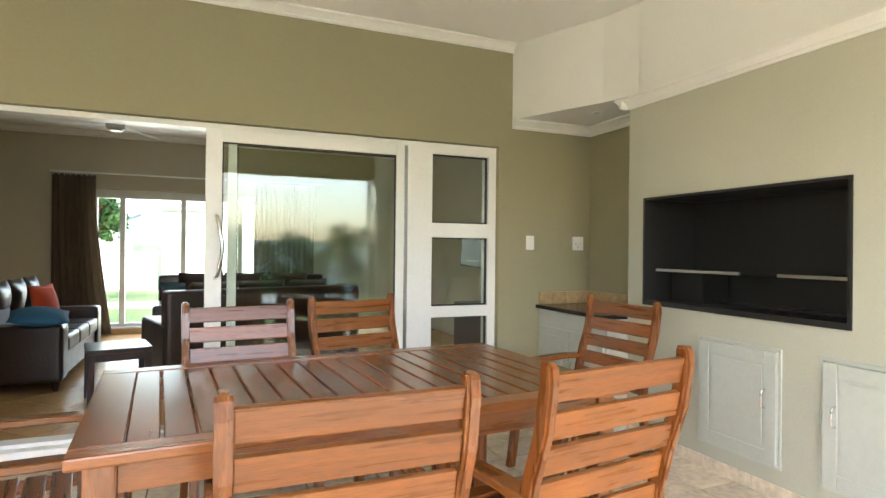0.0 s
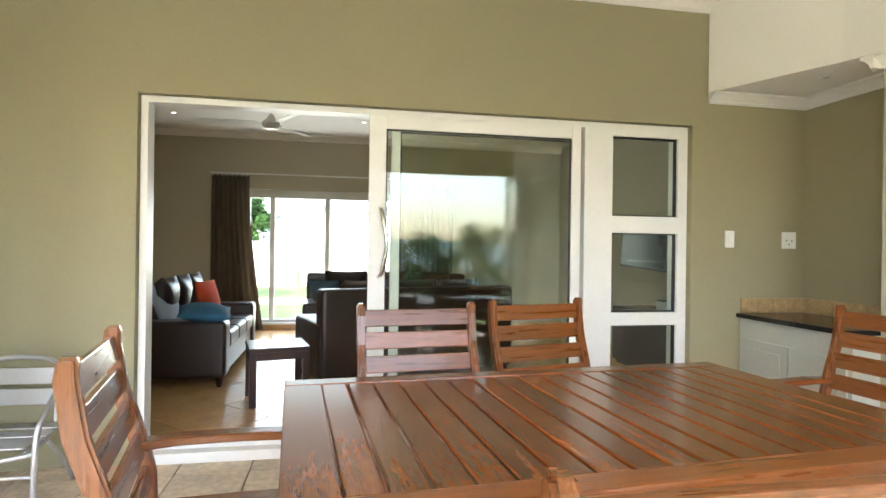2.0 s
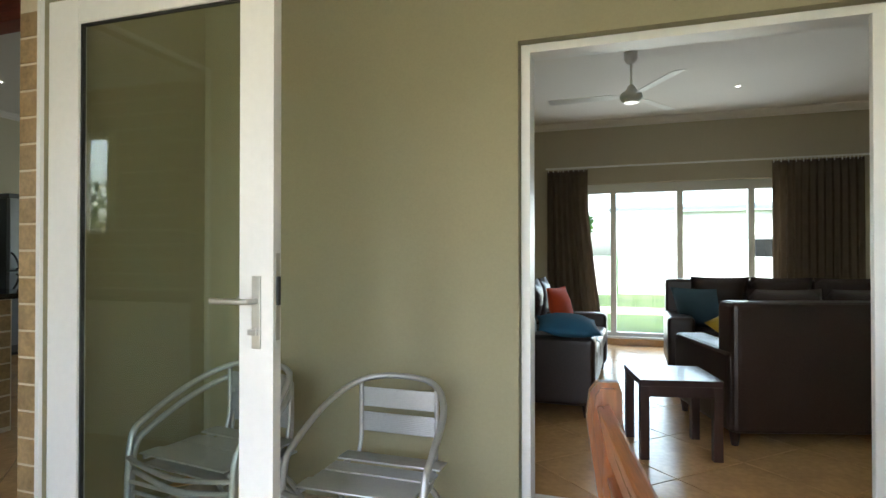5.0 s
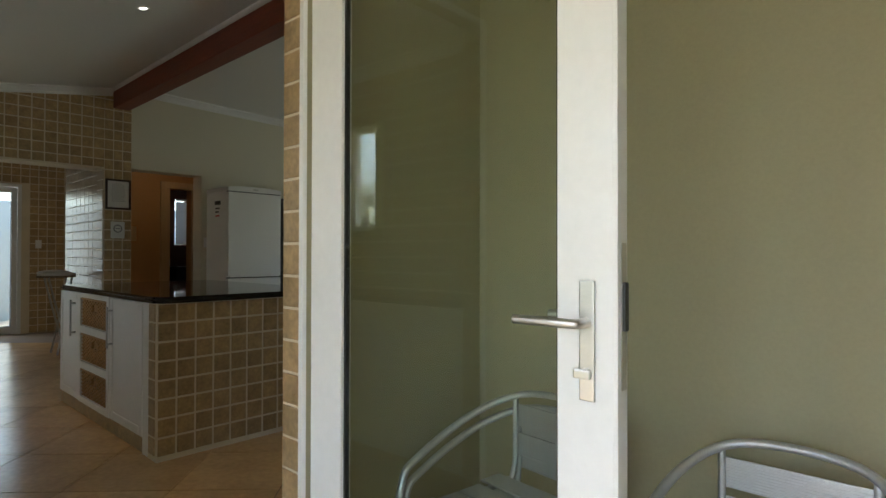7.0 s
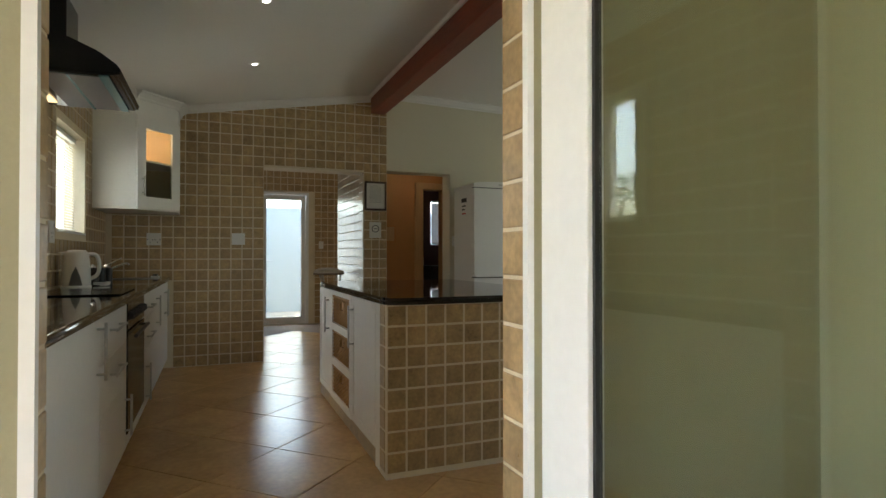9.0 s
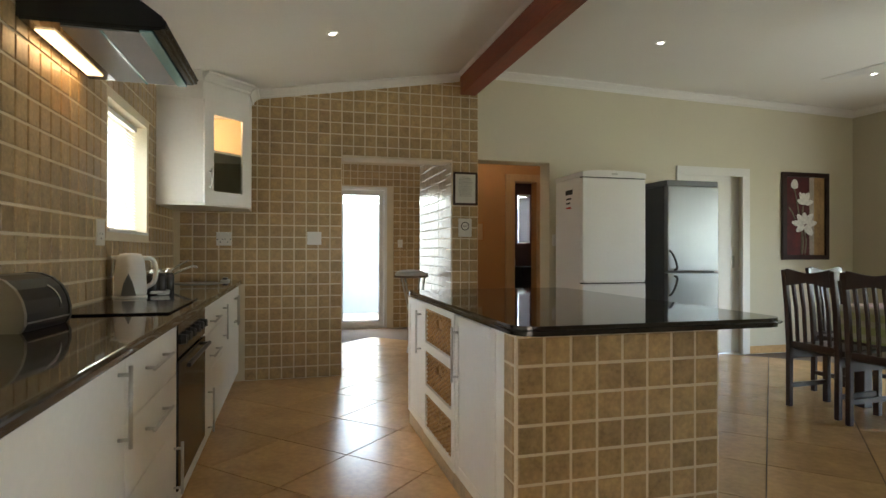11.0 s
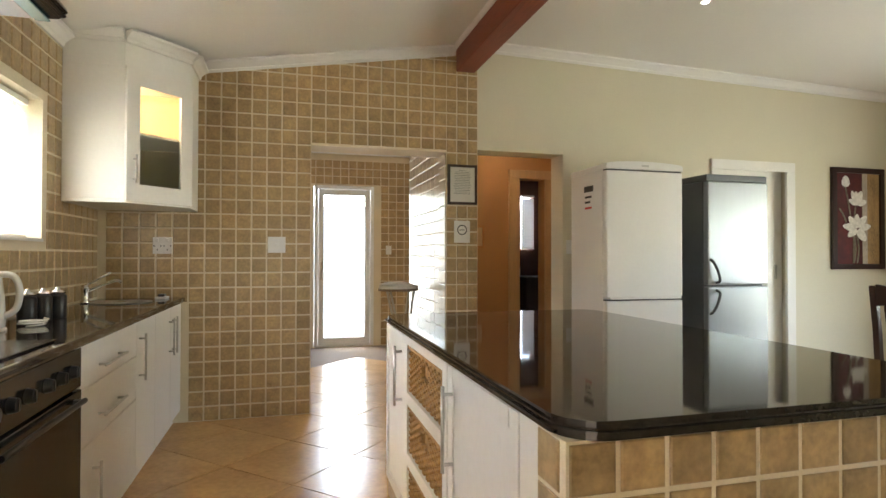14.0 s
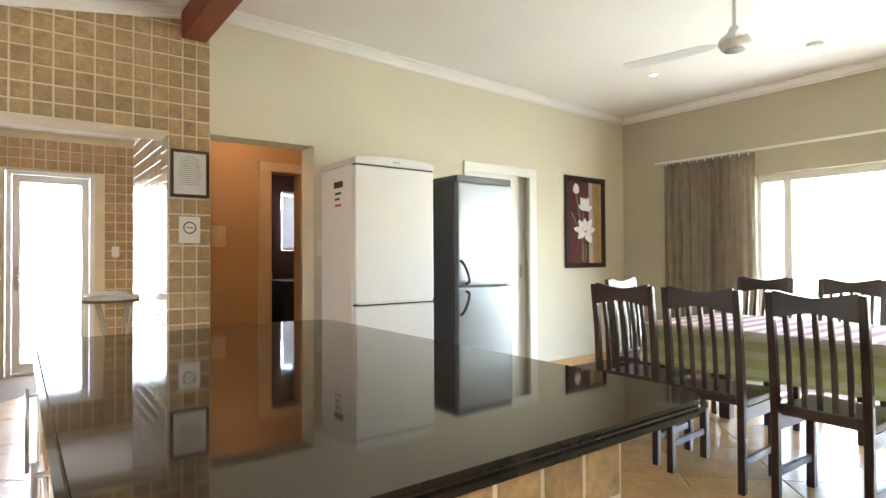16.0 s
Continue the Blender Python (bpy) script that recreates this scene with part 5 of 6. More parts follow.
M_STEM = mat("grey_green_paint_strokes", (0.20, 0.17, 0.12), 0.6, var=0.3, scale=20, bump=0.05)
stems, lay = bmesh.new(), 0
for pts in ([(-0.165, 0.33), (-0.13, 0.2), (-0.09, 0.0), (-0.055, -0.2), (-0.06, -0.45)], [(-0.03, 0.12), (-0.05, -0.1), (-0.03, -0.3), (-0.05, -0.45)], [(-0.02, -0.14), (0.01, -0.3), (-0.01, -0.45)], [(-0.24, 0.10), (-0.19, 0.04), (-0.15, -0.04)]):
    tube(stems, [(x, -0.0150, z) for x, z in pts], 0.009, 6, 4)
part("painted_stems", stems, M_STEM, pc, "grey-green painted stems", True)
for cx, cz, petals in ((-0.165, 0.37, [(90, 0.0, 0.055, 0.052), (75, 0.0, 0.05, 0.03)]),
                       (-0.03, 0.15, [(115, 0.06, 0.075, 0.035), (60, 0.065, 0.075, 0.045), (92, 0.05, 0.07, 0.04), (160, 0.05, 0.05, 0.03), (10, 0.07, 0.06, 0.034)]),
                       (-0.03, -0.10, [(172, 0.10, 0.075, 0.036), (130, 0.08, 0.07, 0.042), (88, 0.07, 0.07, 0.045), (45, 0.10, 0.075, 0.04), (8, 0.11, 0.07, 0.036), (215, 0.07, 0.065, 0.04), (315, 0.09, 0.075, 0.05)])):
    fl = bmesh.new()
    for deg, out, length, width in petals:
        a, lay = radians(deg), lay + 1
        d, nn = Vector((math.cos(a), 0, math.sin(a))), Vector((-math.sin(a), 0, math.cos(a)))
        c = Vector((cx, -0.0245 - 0.0004 * lay, cz)) + d * out
        ring = [c + d * length * math.cos(t) * (1.0 if math.cos(t) < 0 else 1.1) + nn * width * math.sin(t) * (1 - 0.25 * math.cos(t)) for t in [2 * math.pi * k / 18 for k in range(18)]]
        mid = fl.verts.new(c - Vector((0, 0.004, 0)))
        vs = [fl.verts.new(v) for v in ring]
        for k in range(18):
            fl.faces.new((mid, vs[k], vs[(k + 1) % 18]))
    part("painted_tulip", fl, M_PETAL, pc, "white painted tulip")
ib = thing("ironing_board", "folding ironing board with white cover in the passage", "ironing board", at=pose(-9.3, 5.165, 0, 0, 0, 92) @ Matrix.Diagonal((1, 1, 0.965, 1)))
ibp = [(0.62 * math.cos(t) * (1 if math.cos(t) < 0 else 0.98), 0.17 * math.sin(t) * (1.0 if math.cos(t) < 0.3 else 1.0 - 0.5 * (math.cos(t) - 0.3))) for t in [2 * math.pi * k / 28 for k in range(28)]]
part("board", prism(bmesh.new(), [(x * 0.30, y) for x, y in ibp], "z", 0.925, 0.955), M_PAPER, ib, "white padded cover")
part("folded_cloth", cushion_bm(0.30, 0.24, 0.06, 0.4), M_PAPER, ib, "crumpled white cloth", True).matrix_basis = pose(-0.02, 0.0, 0.965)
part("cover_edge", prism(bmesh.new(), [(x * 0.31, y * 1.05) for x, y in ibp], "z", 0.905, 0.927), M_CURTAIN, ib)
for s in (-1, 1):
    part("leg", tube(bmesh.new(), [(0.12, s * 0.10, 0.91), (0.06, s * 0.10, 0.46), (-0.02, s * 0.12, 0.011)], 0.011, 8, 3), M_STEEL, ib, "", True)
    part("leg", tube(bmesh.new(), [(-0.10, s * 0.08, 0.91), (0.0, s * 0.08, 0.46), (0.12, s * 0.10, 0.011)], 0.011, 8, 3), M_STEEL, ib, "", True)

# ---- lamps and fans ----


def downlight(x, y, z, tilt=0.0, lit=True):
    d = thing("downlight", "small recessed ceiling downlight", "downlight", "ceiling downlights", pose(x, y, z, tilt, 0, 0))
    part("ring", lathe(bmesh.new(), [(0.042, 0.0), (0.042, -0.004), (0.032, -0.008), (0.026, -0.003)], 0, 0, 24), M_ALU, d, "", True)
    part("bulb", lathe(bmesh.new(), [(0.024, -0.0025), (0.022, -0.006), (0.010, -0.008)], 0, 0, 20), M_LAMP if lit else M_STEEL, d, "glowing bulb" if lit else "", True)
    return d


for x, y in ((-7.17, 4.15), (-5.92, 4.14), (-5.84, 4.86), (-4.3, 4.2)):
    downlight(x, y, 2.455 + (y - 2.66) * 0.163, 9.26)
for x, y in ((-7.32, 9.3), (-7.285, 6.9), (-5.2, 6.6)):
    downlight(x, y, 2.97 - (y - 5.56) * 0.022, -1.26)
for x, y in ((-0.08, 9.3), (-2.43, 9.35), (0.6, 7.0), (-1.3, 6.6)):
    downlight(x, y, 2.88)
downlight(2.60, 4.86, 2.345, 0, False)
# unseen downlight with a warm lamp, added to brighten the orange corridor wall
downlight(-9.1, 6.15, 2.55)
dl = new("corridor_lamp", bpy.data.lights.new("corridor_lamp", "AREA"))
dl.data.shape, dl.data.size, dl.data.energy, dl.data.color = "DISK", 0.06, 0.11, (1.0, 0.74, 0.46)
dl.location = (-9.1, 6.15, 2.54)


def ceiling_fan(x, y, zc, drop, turn, label):
    f = thing("ceiling_fan", label, "ceiling fan", "ceiling fans", pose(x, y, zc, 0, 0, turn))
    part("canopy", lathe(bmesh.new(), [(0.03, -0.10), (0.055, -0.06), (0.06, -0.001)], 0, 0, 24), M_ALU, f, "", True)
    part("rod", cyl(bmesh.new(), (0, 0, -drop + 0.05), (0, 0, -0.06), 0.011), M_ALU, f)
    part("motor", lathe(bmesh.new(), [(0.03, -drop - 0.075), (0.075, -drop - 0.068), (0.095, -drop - 0.03), (0.085, -drop + 0.0), (0.045, -drop + 0.03), (0.025, -drop + 0.07)], 0, 0, 28), M_ALU, f, "", True)
    part("grille", lathe(bmesh.new(), [(0.06, -drop - 0.074), (0.06, -drop - 0.079), (0.02, -drop - 0.08)], 0, 0, 24), M_STEEL, f)
    for k in range(3):
        b = bmesh.new()
        prism(b, [(0.09, -0.02), (0.18, -0.05), (0.68, -0.06), (0.70, -0.03), (0.70, 0.045), (0.18, 0.05), (0.09, 0.02)], "z", -0.002, 0.002)
        bl_ = part("blade", b, M_ALU, f)
        bl_.matrix_basis = pose(0, 0, -drop - 0.02, 0, 0, 120 * k) @ pose(0, 0, 0, 9, 0, 0)
    return f


ceiling_fan(-1.11, 7.95, 2.88, 0.35, 60, "white three-blade ceiling fan in the lounge")
ceiling_fan(-6.02, 8.13, 2.91, 0.36, 72, "white three-blade ceiling fan over the dining table")
solid("smoke_detector", lathe(bmesh.new(), [(0.06, 2.878), (0.055, 2.855), (0.03, 2.85)], -6.11, 9.63, 24), M_PLASTIC, "round white smoke detector on the ceiling", "smoke detector", smooth=True)

# ---- lounge ----


def sofa(at, w, label, back=0.92):
    """A leather sofa facing +y; x is its width; the origin is at its middle on the floor."""
    s = thing("sofa", label, "sofa", at=at)
    d, arm = 0.88, 0.24
    part("base", B(-w / 2 + 0.02, w / 2 - 0.02, -d / 2 + 0.02, d / 2 - 0.03, 0.09, 0.30, 0.02, 3), M_LEATHER, s)
    for sx in (-1, 1):
        xa, xb = sorted((sx * w / 2, sx * (w / 2 - arm)))
        part("arm", B(xa, xb, -d / 2, d / 2, 0.085, 0.575, 0.05, 4), M_LEATHER, s)
    part("backrest", B(-w / 2 + 0.015, w / 2 - 0.015, -d / 2 - 0.02, -d / 2 + 0.20, 0.085, back - 0.08, 0.05, 4), M_LEATHER, s)
    n_ = 2 if w < 1.9 else 3
    cw = (w - 2 * arm) / n_
    for k in range(n_):
        x0 = -w / 2 + arm + k * cw
        part("seat_cushion", B(x0 + 0.006, x0 + cw - 0.006, -d / 2 + 0.19, d / 2, 0.30, 0.455, 0.045, 4), M_LEATHER, s)
        b = cushion_bm(cw - 0.01, 0.48, 0.24, 0.55)
        bmesh.ops.transform(b, matrix=pose(x0 + cw / 2, -d / 2 + 0.24, 0.70, 78), verts=b.verts)
        part("back_cushion", b, M_LEATHER, s, "", True)
    for sx in (-1, 1):
        for sy in (-1, 1):
            part("foot", cyl(bmesh.new(), (sx * (w / 2 - 0.06), sy * (d / 2 - 0.06), 0.0), (sx * (w / 2 - 0.06), sy * (d / 2 - 0.06), 0.088), 0.02, 0.034, 12), M_DARKWOOD, s)
    return s


sofa(pose(-1.79, 7.89, 0, 0, 0, -90), 1.92, "dark brown leather sofa facing across the lounge")
sofa(pose(0.25, 7.32, 0, 0, 0, 17), 1.95, "dark brown leather sofa with its back to the patio", 0.95)
sofa(pose(0.25, 8.93, 0, 0, 0, 180), 2.1, "dark brown leather sofa before the garden window", 0.98)


def throw_pillow(at, color, size, label):
    m = mat("pillow_cloth", color, 0.85, var=0.12, scale=10, grain=160, bump=0.15)
    return solid("throw_pillow", cushion_bm(size, size, 0.15, 0.2, 10), m, label, "pillow", group="throw pillows", smooth=True), at


for at, color, size, label in (
        (pose(-1.55, 7.07, 0.64, 8, 4, 12), (0.03, 0.13, 0.24), 0.44, "blue cotton throw pillow on the sofa arm"),
        (pose(-1.71, 8.0, 0.66, 76, 0, 74), (0.60, 0.07, 0.015), 0.42, "orange-red throw pillow on the leather sofa"),
        (pose(-1.95, 7.37, 0.68, 70, 0, 84), (0.42, 0.48, 0.55), 0.46, "pale blue patterned throw pillow on the sofa"),
        (pose(-0.52, 8.78, 0.64, 64, 0, 150), (0.08, 0.15, 0.20), 0.44, "grey-blue throw pillow on the far sofa"),
        (pose(-0.30, 7.56, 0.60, 35, -20, 40), (0.62, 0.42, 0.04), 0.42, "yellow throw pillow on the near sofa")):
    ob, m = throw_pillow(at, color, size, label)
    ob.matrix_world = m
sdt = thing("side_table", "small black square side table on the lounge tiles", "side table", at=pose(-0.885, 6.51, 0, 0, 0, 12) @ Matrix.Diagonal((1.13, 1.13, 1, 1)))
part("top", B(-0.2, 0.2, -0.2, 0.2, 0.415, 0.45, 0.004), M_DARKWOOD, sdt)
for sx in (-1, 1):
    part("apron", B(-0.17, 0.17, sx * 0.185 - 0.01, sx * 0.185 + 0.01, 0.355, 0.414, 0.002), M_DARKWOOD, sdt)
    for sy in (-1, 1):
        part("leg", B(sx * 0.175 - 0.022, sx * 0.175 + 0.022, sy * 0.175 - 0.022, sy * 0.175 + 0.022, 0, 0.414, 0.003), M_DARKWOOD, sdt)
tv = thing("television", "flat black television on a wall bracket", "television", at=pose(2.72, 7.2, 1.26, 0, 4, -80) @ Matrix.Diagonal((0.78, 1, 0.8, 1)))
part("case", B(-0.45, 0.45, 0.0, 0.05, -0.27, 0.27, 0.008), M_DARKPLASTIC, tv)
part("screen", B(-0.43, 0.43, -0.003, 0.001, -0.245, 0.25), M_BLACK, tv, "dark glossy screen")
part("bracket", box(B(-0.10, 0.10, 0.05, 0.08, -0.1, 0.1, 0.004), -0.02, 0.02, 0.08, 0.40, -0.03, 0.03), M_STEEL, tv)
tcb = thing("media_cabinet", "black media cabinet along the lounge wall", "cabinet", at=pose(2.86, 6.9, 0))
part("body", B(-0.24, 0.24, -0.75, 0.75, 0.04, 0.62, 0.008), M_DARKWOOD, tcb)
part("plinth", B(-0.2, 0.22, -0.72, 0.72, 0.0, 0.04), M_DARKWOOD, tcb)
md = thing("media_player", "silver and black media player on the cabinet", "media player", at=pose(2.78, 6.6, 0.622))
part("case", B(-0.14, 0.14, -0.2, 0.2, 0.0, 0.14, 0.006), M_DARKPLASTIC, md)
part("front", B(-0.148, -0.139, -0.2, 0.2, 0.01, 0.13, 0.003), M_STEEL, md)

# ---- dining set ----
dt = thing("dining_table", "dark wooden dining table under a cloth", "dining table", at=pose(-5.45, 8.42, 0))
part("tabletop", B(-1.08, 1.08, -0.47, 0.47, 0.715, 0.752, 0.006), M_DARKWOOD, dt)
for sx in (-1, 1):
    for sy in (-1, 1):
        part("leg", B(sx * 0.98 - 0.04, sx * 0.98 + 0.04, sy * 0.38 - 0.04, sy * 0.38 + 0.04, 0, 0.714, 0.006), M_DARKWOOD, dt)
part("apron", B(-0.94, 0.94, -0.39, -0.365, 0.62, 0.714), M_DARKWOOD, dt)


def stripes(name, colors, scale, axis):
    m = mat(name, colors[0], 0.85, var=0.05, scale=8, grain=200, bump=0.1)
    n_, link = m.node_tree.nodes, m.node_tree.links.new
    wv = n_.new("ShaderNodeTexWave")
    wv.wave_type, wv.bands_direction = "BANDS", axis
    wv.inputs["Scale"].default_value = scale
    rp = n_.new("ShaderNodeValToRGB")
    rp.color_ramp.interpolation = "CONSTANT"
    rp.color_ramp.elements[0].color = (*colors[0], 1)
    rp.color_ramp.elements[1].position, rp.color_ramp.elements[1].color = 0.62, (*colors[1], 1)
    tcx = n_.new("ShaderNodeTexCoord")
    link(tcx.outputs["Object"], wv.inputs["Vector"])
    link(wv.outputs["Fac"], rp.inputs[0])
    hs = [q for q in n_ if q.bl_idname == "ShaderNodeHueSaturation"][0]
    link(rp.outputs[0], hs.inputs["Color"])
    return m


tcl = thing("tablecloth", "green checked tablecloth with a pink striped runner", "tablecloth", at=pose(-5.45, 8.42, 0))
dr = bmesh.new()
pts = rounded(-1.12, 1.12, -0.50, 0.50, 0.05, 4)
rings = []
for z, f in ((0.7525, 0.97), (0.757, 0.985), (0.752, 1.0), (0.62, 1.01), (0.50, 1.015)):
    rings.append([dr.verts.new((x * f + (0.012 * math.sin(26 * (x + y)) if z < 0.7 else 0), y * f + (0.012 * math.sin(23 * x) if z < 0.7 else 0), z)) for x, y in pts])
dr.faces.new(rings[0])
for a, b in zip(rings, rings[1:]):
    for i in range(len(a)):
        j = (i + 1) % len(a)
        dr.faces.new((a[i], a[j], b[j], b[i]))
bmesh.ops.solidify(dr, geom=dr.faces[:], thickness=0.002)
part("cloth", dr, stripes("green_checked_cloth", ((0.55, 0.58, 0.28), (0.68, 0.67, 0.5)), 3.2, "Z"), tcl, "green checked cloth")
part("runner", B(-1.09, 1.09, -0.47, 0.47, 0.7605, 0.763), stripes("pink_striped_cloth", ((0.74, 0.63, 0.60), (0.48, 0.27, 0.27)), 2.6, "X"), tcl, "pink striped top cloth")


def dining_chair():
    """A high-backed chair facing +y, its back posts at y = 0."""
    c = thing("dining_chair", "dark mahogany dining chair with curved slatted back", "chair", "dining chairs")
    W = 0.19
    for s in (-1, 1):
        b = bmesh.new()
        prism(b, [(-0.02, 0.0), (0.018, 0.0), (0.022, 0.45), (0.0, 0.75), (-0.035, 1.03), (-0.068, 1.03), (-0.036, 0.75), (-0.018, 0.45)], "x", s * W - 0.018, s * W + 0.018)
        bmesh.ops.bevel(b, geom=list(b.edges), offset=0.004, segments=1, affect="EDGES")
        part("back_post", b, M_DARKWOOD, c)
        part("front_leg", B(s * W - 0.02, s * W + 0.02, 0.36, 0.40, 0, 0.43, 0.005), M_DARKWOOD, c)
        part("side_rail", B(s * W - 0.011, s * W + 0.011, 0.015, 0.36, 0.36, 0.43, 0.003), M_DARKWOOD, c)
        part("stretcher", B(s * W - 0.011, s * W + 0.011, 0.015, 0.36, 0.14, 0.175, 0.003), M_DARKWOOD, c)
    t = bmesh.new()
    up_, lo_ = [], []
    for k in range(17):
        u = k / 8 - 1
        up_.append((u * (W - 0.015), 1.032 - 0.028 * math.exp(-(u * 2.6) ** 2) + 0.006 * math.cos(u * 6)))
        lo_.append((u * (W - 0.015), 0.925 + 0.012 * math.cos(u * 3.1)))
    prism(t, lo_ + up_[::-1], "y", -0.012, 0.012)
    bmesh.ops.transform(t, matrix=Matrix.Translation((0, -0.044, 0)), verts=t.verts)
    part("top_rail", t, M_DARKWOOD, c)
    for k in range(5):
        x = -0.125 + k * 0.0625
        b = bmesh.new()
        prism(b, [(0.0, 0.47), (0.014, 0.47), (-0.002, 0.75), (-0.034, 0.94), (-0.05, 0.94), (-0.018, 0.75)], "x", x - 0.011, x + 0.011)
        part("back_slat", b, M_DARKWOOD, c)
    part("lower_rail", B(-W + 0.018, W - 0.018, -0.008, 0.014, 0.45, 0.495, 0.003), M_DARKWOOD, c)
    part("seat", B(-W - 0.015, W + 0.015, 0.025, 0.42, 0.432, 0.475, 0.015, 3), M_LEATHER, c, "dark padded seat")
    part("front_rail", B(-W + 0.02, W - 0.02, 0.37, 0.39, 0.36, 0.43, 0.003), M_DARKWOOD, c)
    return c


dc = dining_chair()
dc.matrix_world = pose(-5.90, 7.50, 0, 0, 0, 2)
for x, y, turn in ((-5.36, 7.50, -2), (-6.40, 7.53, 3), (-6.93, 8.30, -84), (-6.35, 9.22, 180), (-5.78, 9.24, 178), (-5.1, 9.22, 182)):
    copy_thing(dc, pose(x, y, 0, 0, 0, turn))

# ---- outdoors ----
M_GRASS = mat("lawn_grass", (0.09, 0.13, 0.035), 0.9, var=0.35, scale=1.2, grain=40, bump=0.4)
M_LEAF = mat("garden_foliage", (0.07, 0.15, 0.035), 0.6, var=0.4, scale=4, grain=20, bump=0.1, rnd=0.3)
M_RENDER = mat("white_rendered_wall", (0.80, 0.79, 0.75), 0.8, var=0.06, scale=1, bump=0.1)
M_PALEBLUE = mat("pale_blue_grey_render", (0.56, 0.61, 0.61), 0.8, var=0.05, scale=1, bump=0.08)
M_ROOF = mat("grey_roof_sheet", (0.18, 0.19, 0.20), 0.6, var=0.1, bump=0.05)
gm = bmesh.new()
xs, ys = (-900, -12.2, 3.4, 900), (-900, -0.46, 10.72, 900)
for i in range(3):
    for j in range(3):
        if (i, j) == (1, 1):
            continue
        box(gm, xs[i], xs[i + 1], ys[j], ys[j + 1], -0.5, -0.12)
structure("ground_lawn", gm, M_GRASS, "green lawn round the house").data.materials[0] = M_GRASS
solid("ground_yard", B(-12.2, -3.53, -0.46, 2.655, -0.5, -0.12), M_STONE, "paved side yard by the kitchen", "ground", "structure")
solid("garden_path", B(-4, 6, 15.5, 17.0, -0.12, -0.10), M_STONE, "pale paved path across the lawn", "path", "structure")


def leaf_clump(bm, c, r, count, size):
    for _ in range(count):
        d = Vector((random.gauss(0, 1), random.gauss(0, 1), random.gauss(0, 1))).normalized() * (random.random() ** 0.4) * r
        p = Vector(c) + Vector((d.x, d.y, d.z * 0.9))
        a, b = Vector((random.gauss(0, 1), random.gauss(0, 1), random.gauss(0, 0.6))).normalized(), Vector((random.gauss(0, 1), random.gauss(0, 1), random.gauss(0, 1))).normalized()
        b = (b - a * a.dot(b)).normalized()
        s = size * random.uniform(0.6, 1.3)
        bm.faces.new([bm.verts.new(p + q) for q in (-a * s, b * s * 0.4, a * s, -b * s * 0.4)])


def shrub(x, y, h, r, label, kind="shrub"):
    t = thing(kind, label, kind, "garden shrubs", pose(x, y, -0.12))
    tb = bmesh.new()
    for k in range(4):
        a = k * 1.7 + x
        cyl(tb, (0, 0, 0), (0.5 * r * math.cos(a), 0.5 * r * math.sin(a), h * 0.7), 0.035, 0.012, 7)
    part("stems", tb, M_BEAM, t)
    cr = bmesh.new()
    for k in range(11):
        a, q = random.uniform(0, 6.28), random.uniform(0.15, 0.95)
        leaf_clump(cr, (r * 0.75 * q * math.cos(a), r * 0.75 * q * math.sin(a), h * random.uniform(0.3, 0.92)), r * random.uniform(0.3, 0.5), 130, 0.075)
    part("crown", cr, M_LEAF, t)


def tree(x, y, h, r, label):
    t = thing("tree", label, "tree", "garden trees", pose(x, y, -0.12))
    tb = bmesh.new()
    tube(tb, [(0, 0, 0), (0.05, 0.02, h * 0.2), (-0.04, 0.05, h * 0.45)], 0.11, 9, 4)
    tips = []
    for k in range(7):
        a = k * 2.4
        tip = (r * 0.6 * math.cos(a), r * 0.6 * math.sin(a), h * random.uniform(0.6, 0.92))
        tips.append(tip)
        cyl(tb, (-0.02, 0.03, h * 0.4), tip, 0.06, 0.015, 7)
    part("trunk", tb, M_BEAM, t)
    cr = bmesh.new()
    for tip in tips + [(0, 0, h * 0.8), (0, 0, h)]:
        for _ in range(3):
            leaf_clump(cr, (tip[0] + random.uniform(-0.5, 0.5) * r * 0.5, tip[1] + random.uniform(-0.5, 0.5) * r * 0.5, tip[2] + random.uniform(-0.3, 0.4)), r * random.uniform(0.25, 0.42), 170, 0.10)
    part("crown", cr, M_LEAF, t)


for x, y, h, r in ((-3.2, -5.0, 1.7, 0.9), (-1.4, -5.6, 1.3, 0.8), (0.6, -5.2, 1.9, 0.9), (2.1, -5.4, 1.6, 1.0), (3.4, -4.9, 2.0, 1.0), (5.2, -5.6, 1.5, 1.0), (-5.5, -5.4, 1.9, 1.1), (1.4, -4.2, 1.0, 0.6), (-7.3, -1.6, 2.6, 1.2), (-6.2, -2.2, 2.3, 1.0), (-8.7, 0.2, 2.5, 0.9), (-10.1, -0.7, 2.7, 1.1), (-11.6, -1.5, 2.8, 1.2)):
    shrub(x, y, h, r, "leafy green garden shrub in the lawn")
tree(-4.8, -7.2, 4.6, 1.6, "leafy garden tree behind the shrubs")
tree(6.8, -8.4, 4.2, 1.5, "leafy garden tree at the lawn edge")
tree(-3.1, 17.8, 2.9, 1.0, "small leafy tree beyond the lounge window")
solid("garden_wall", B(-16, 14, -9.2, -9.0, -0.2, 1.5), M_RENDER, "white rendered garden wall", "wall", "structure")
solid("courtyard_wall", B(-14.4, -14.2, 2.0, 8.5, -0.2, 2.08), M_PALEBLUE, "pale blue-grey rendered courtyard wall behind the back door", "wall", "structure")
# unseen wall, added to keep the sun off the courtyard
solid("courtyard_wing", B(-14.2, -11.88, 3.5, 3.7, -0.2, 3.6), M_RENDER, "white rendered wall added out of view to shade the courtyard", "wall", "structure")
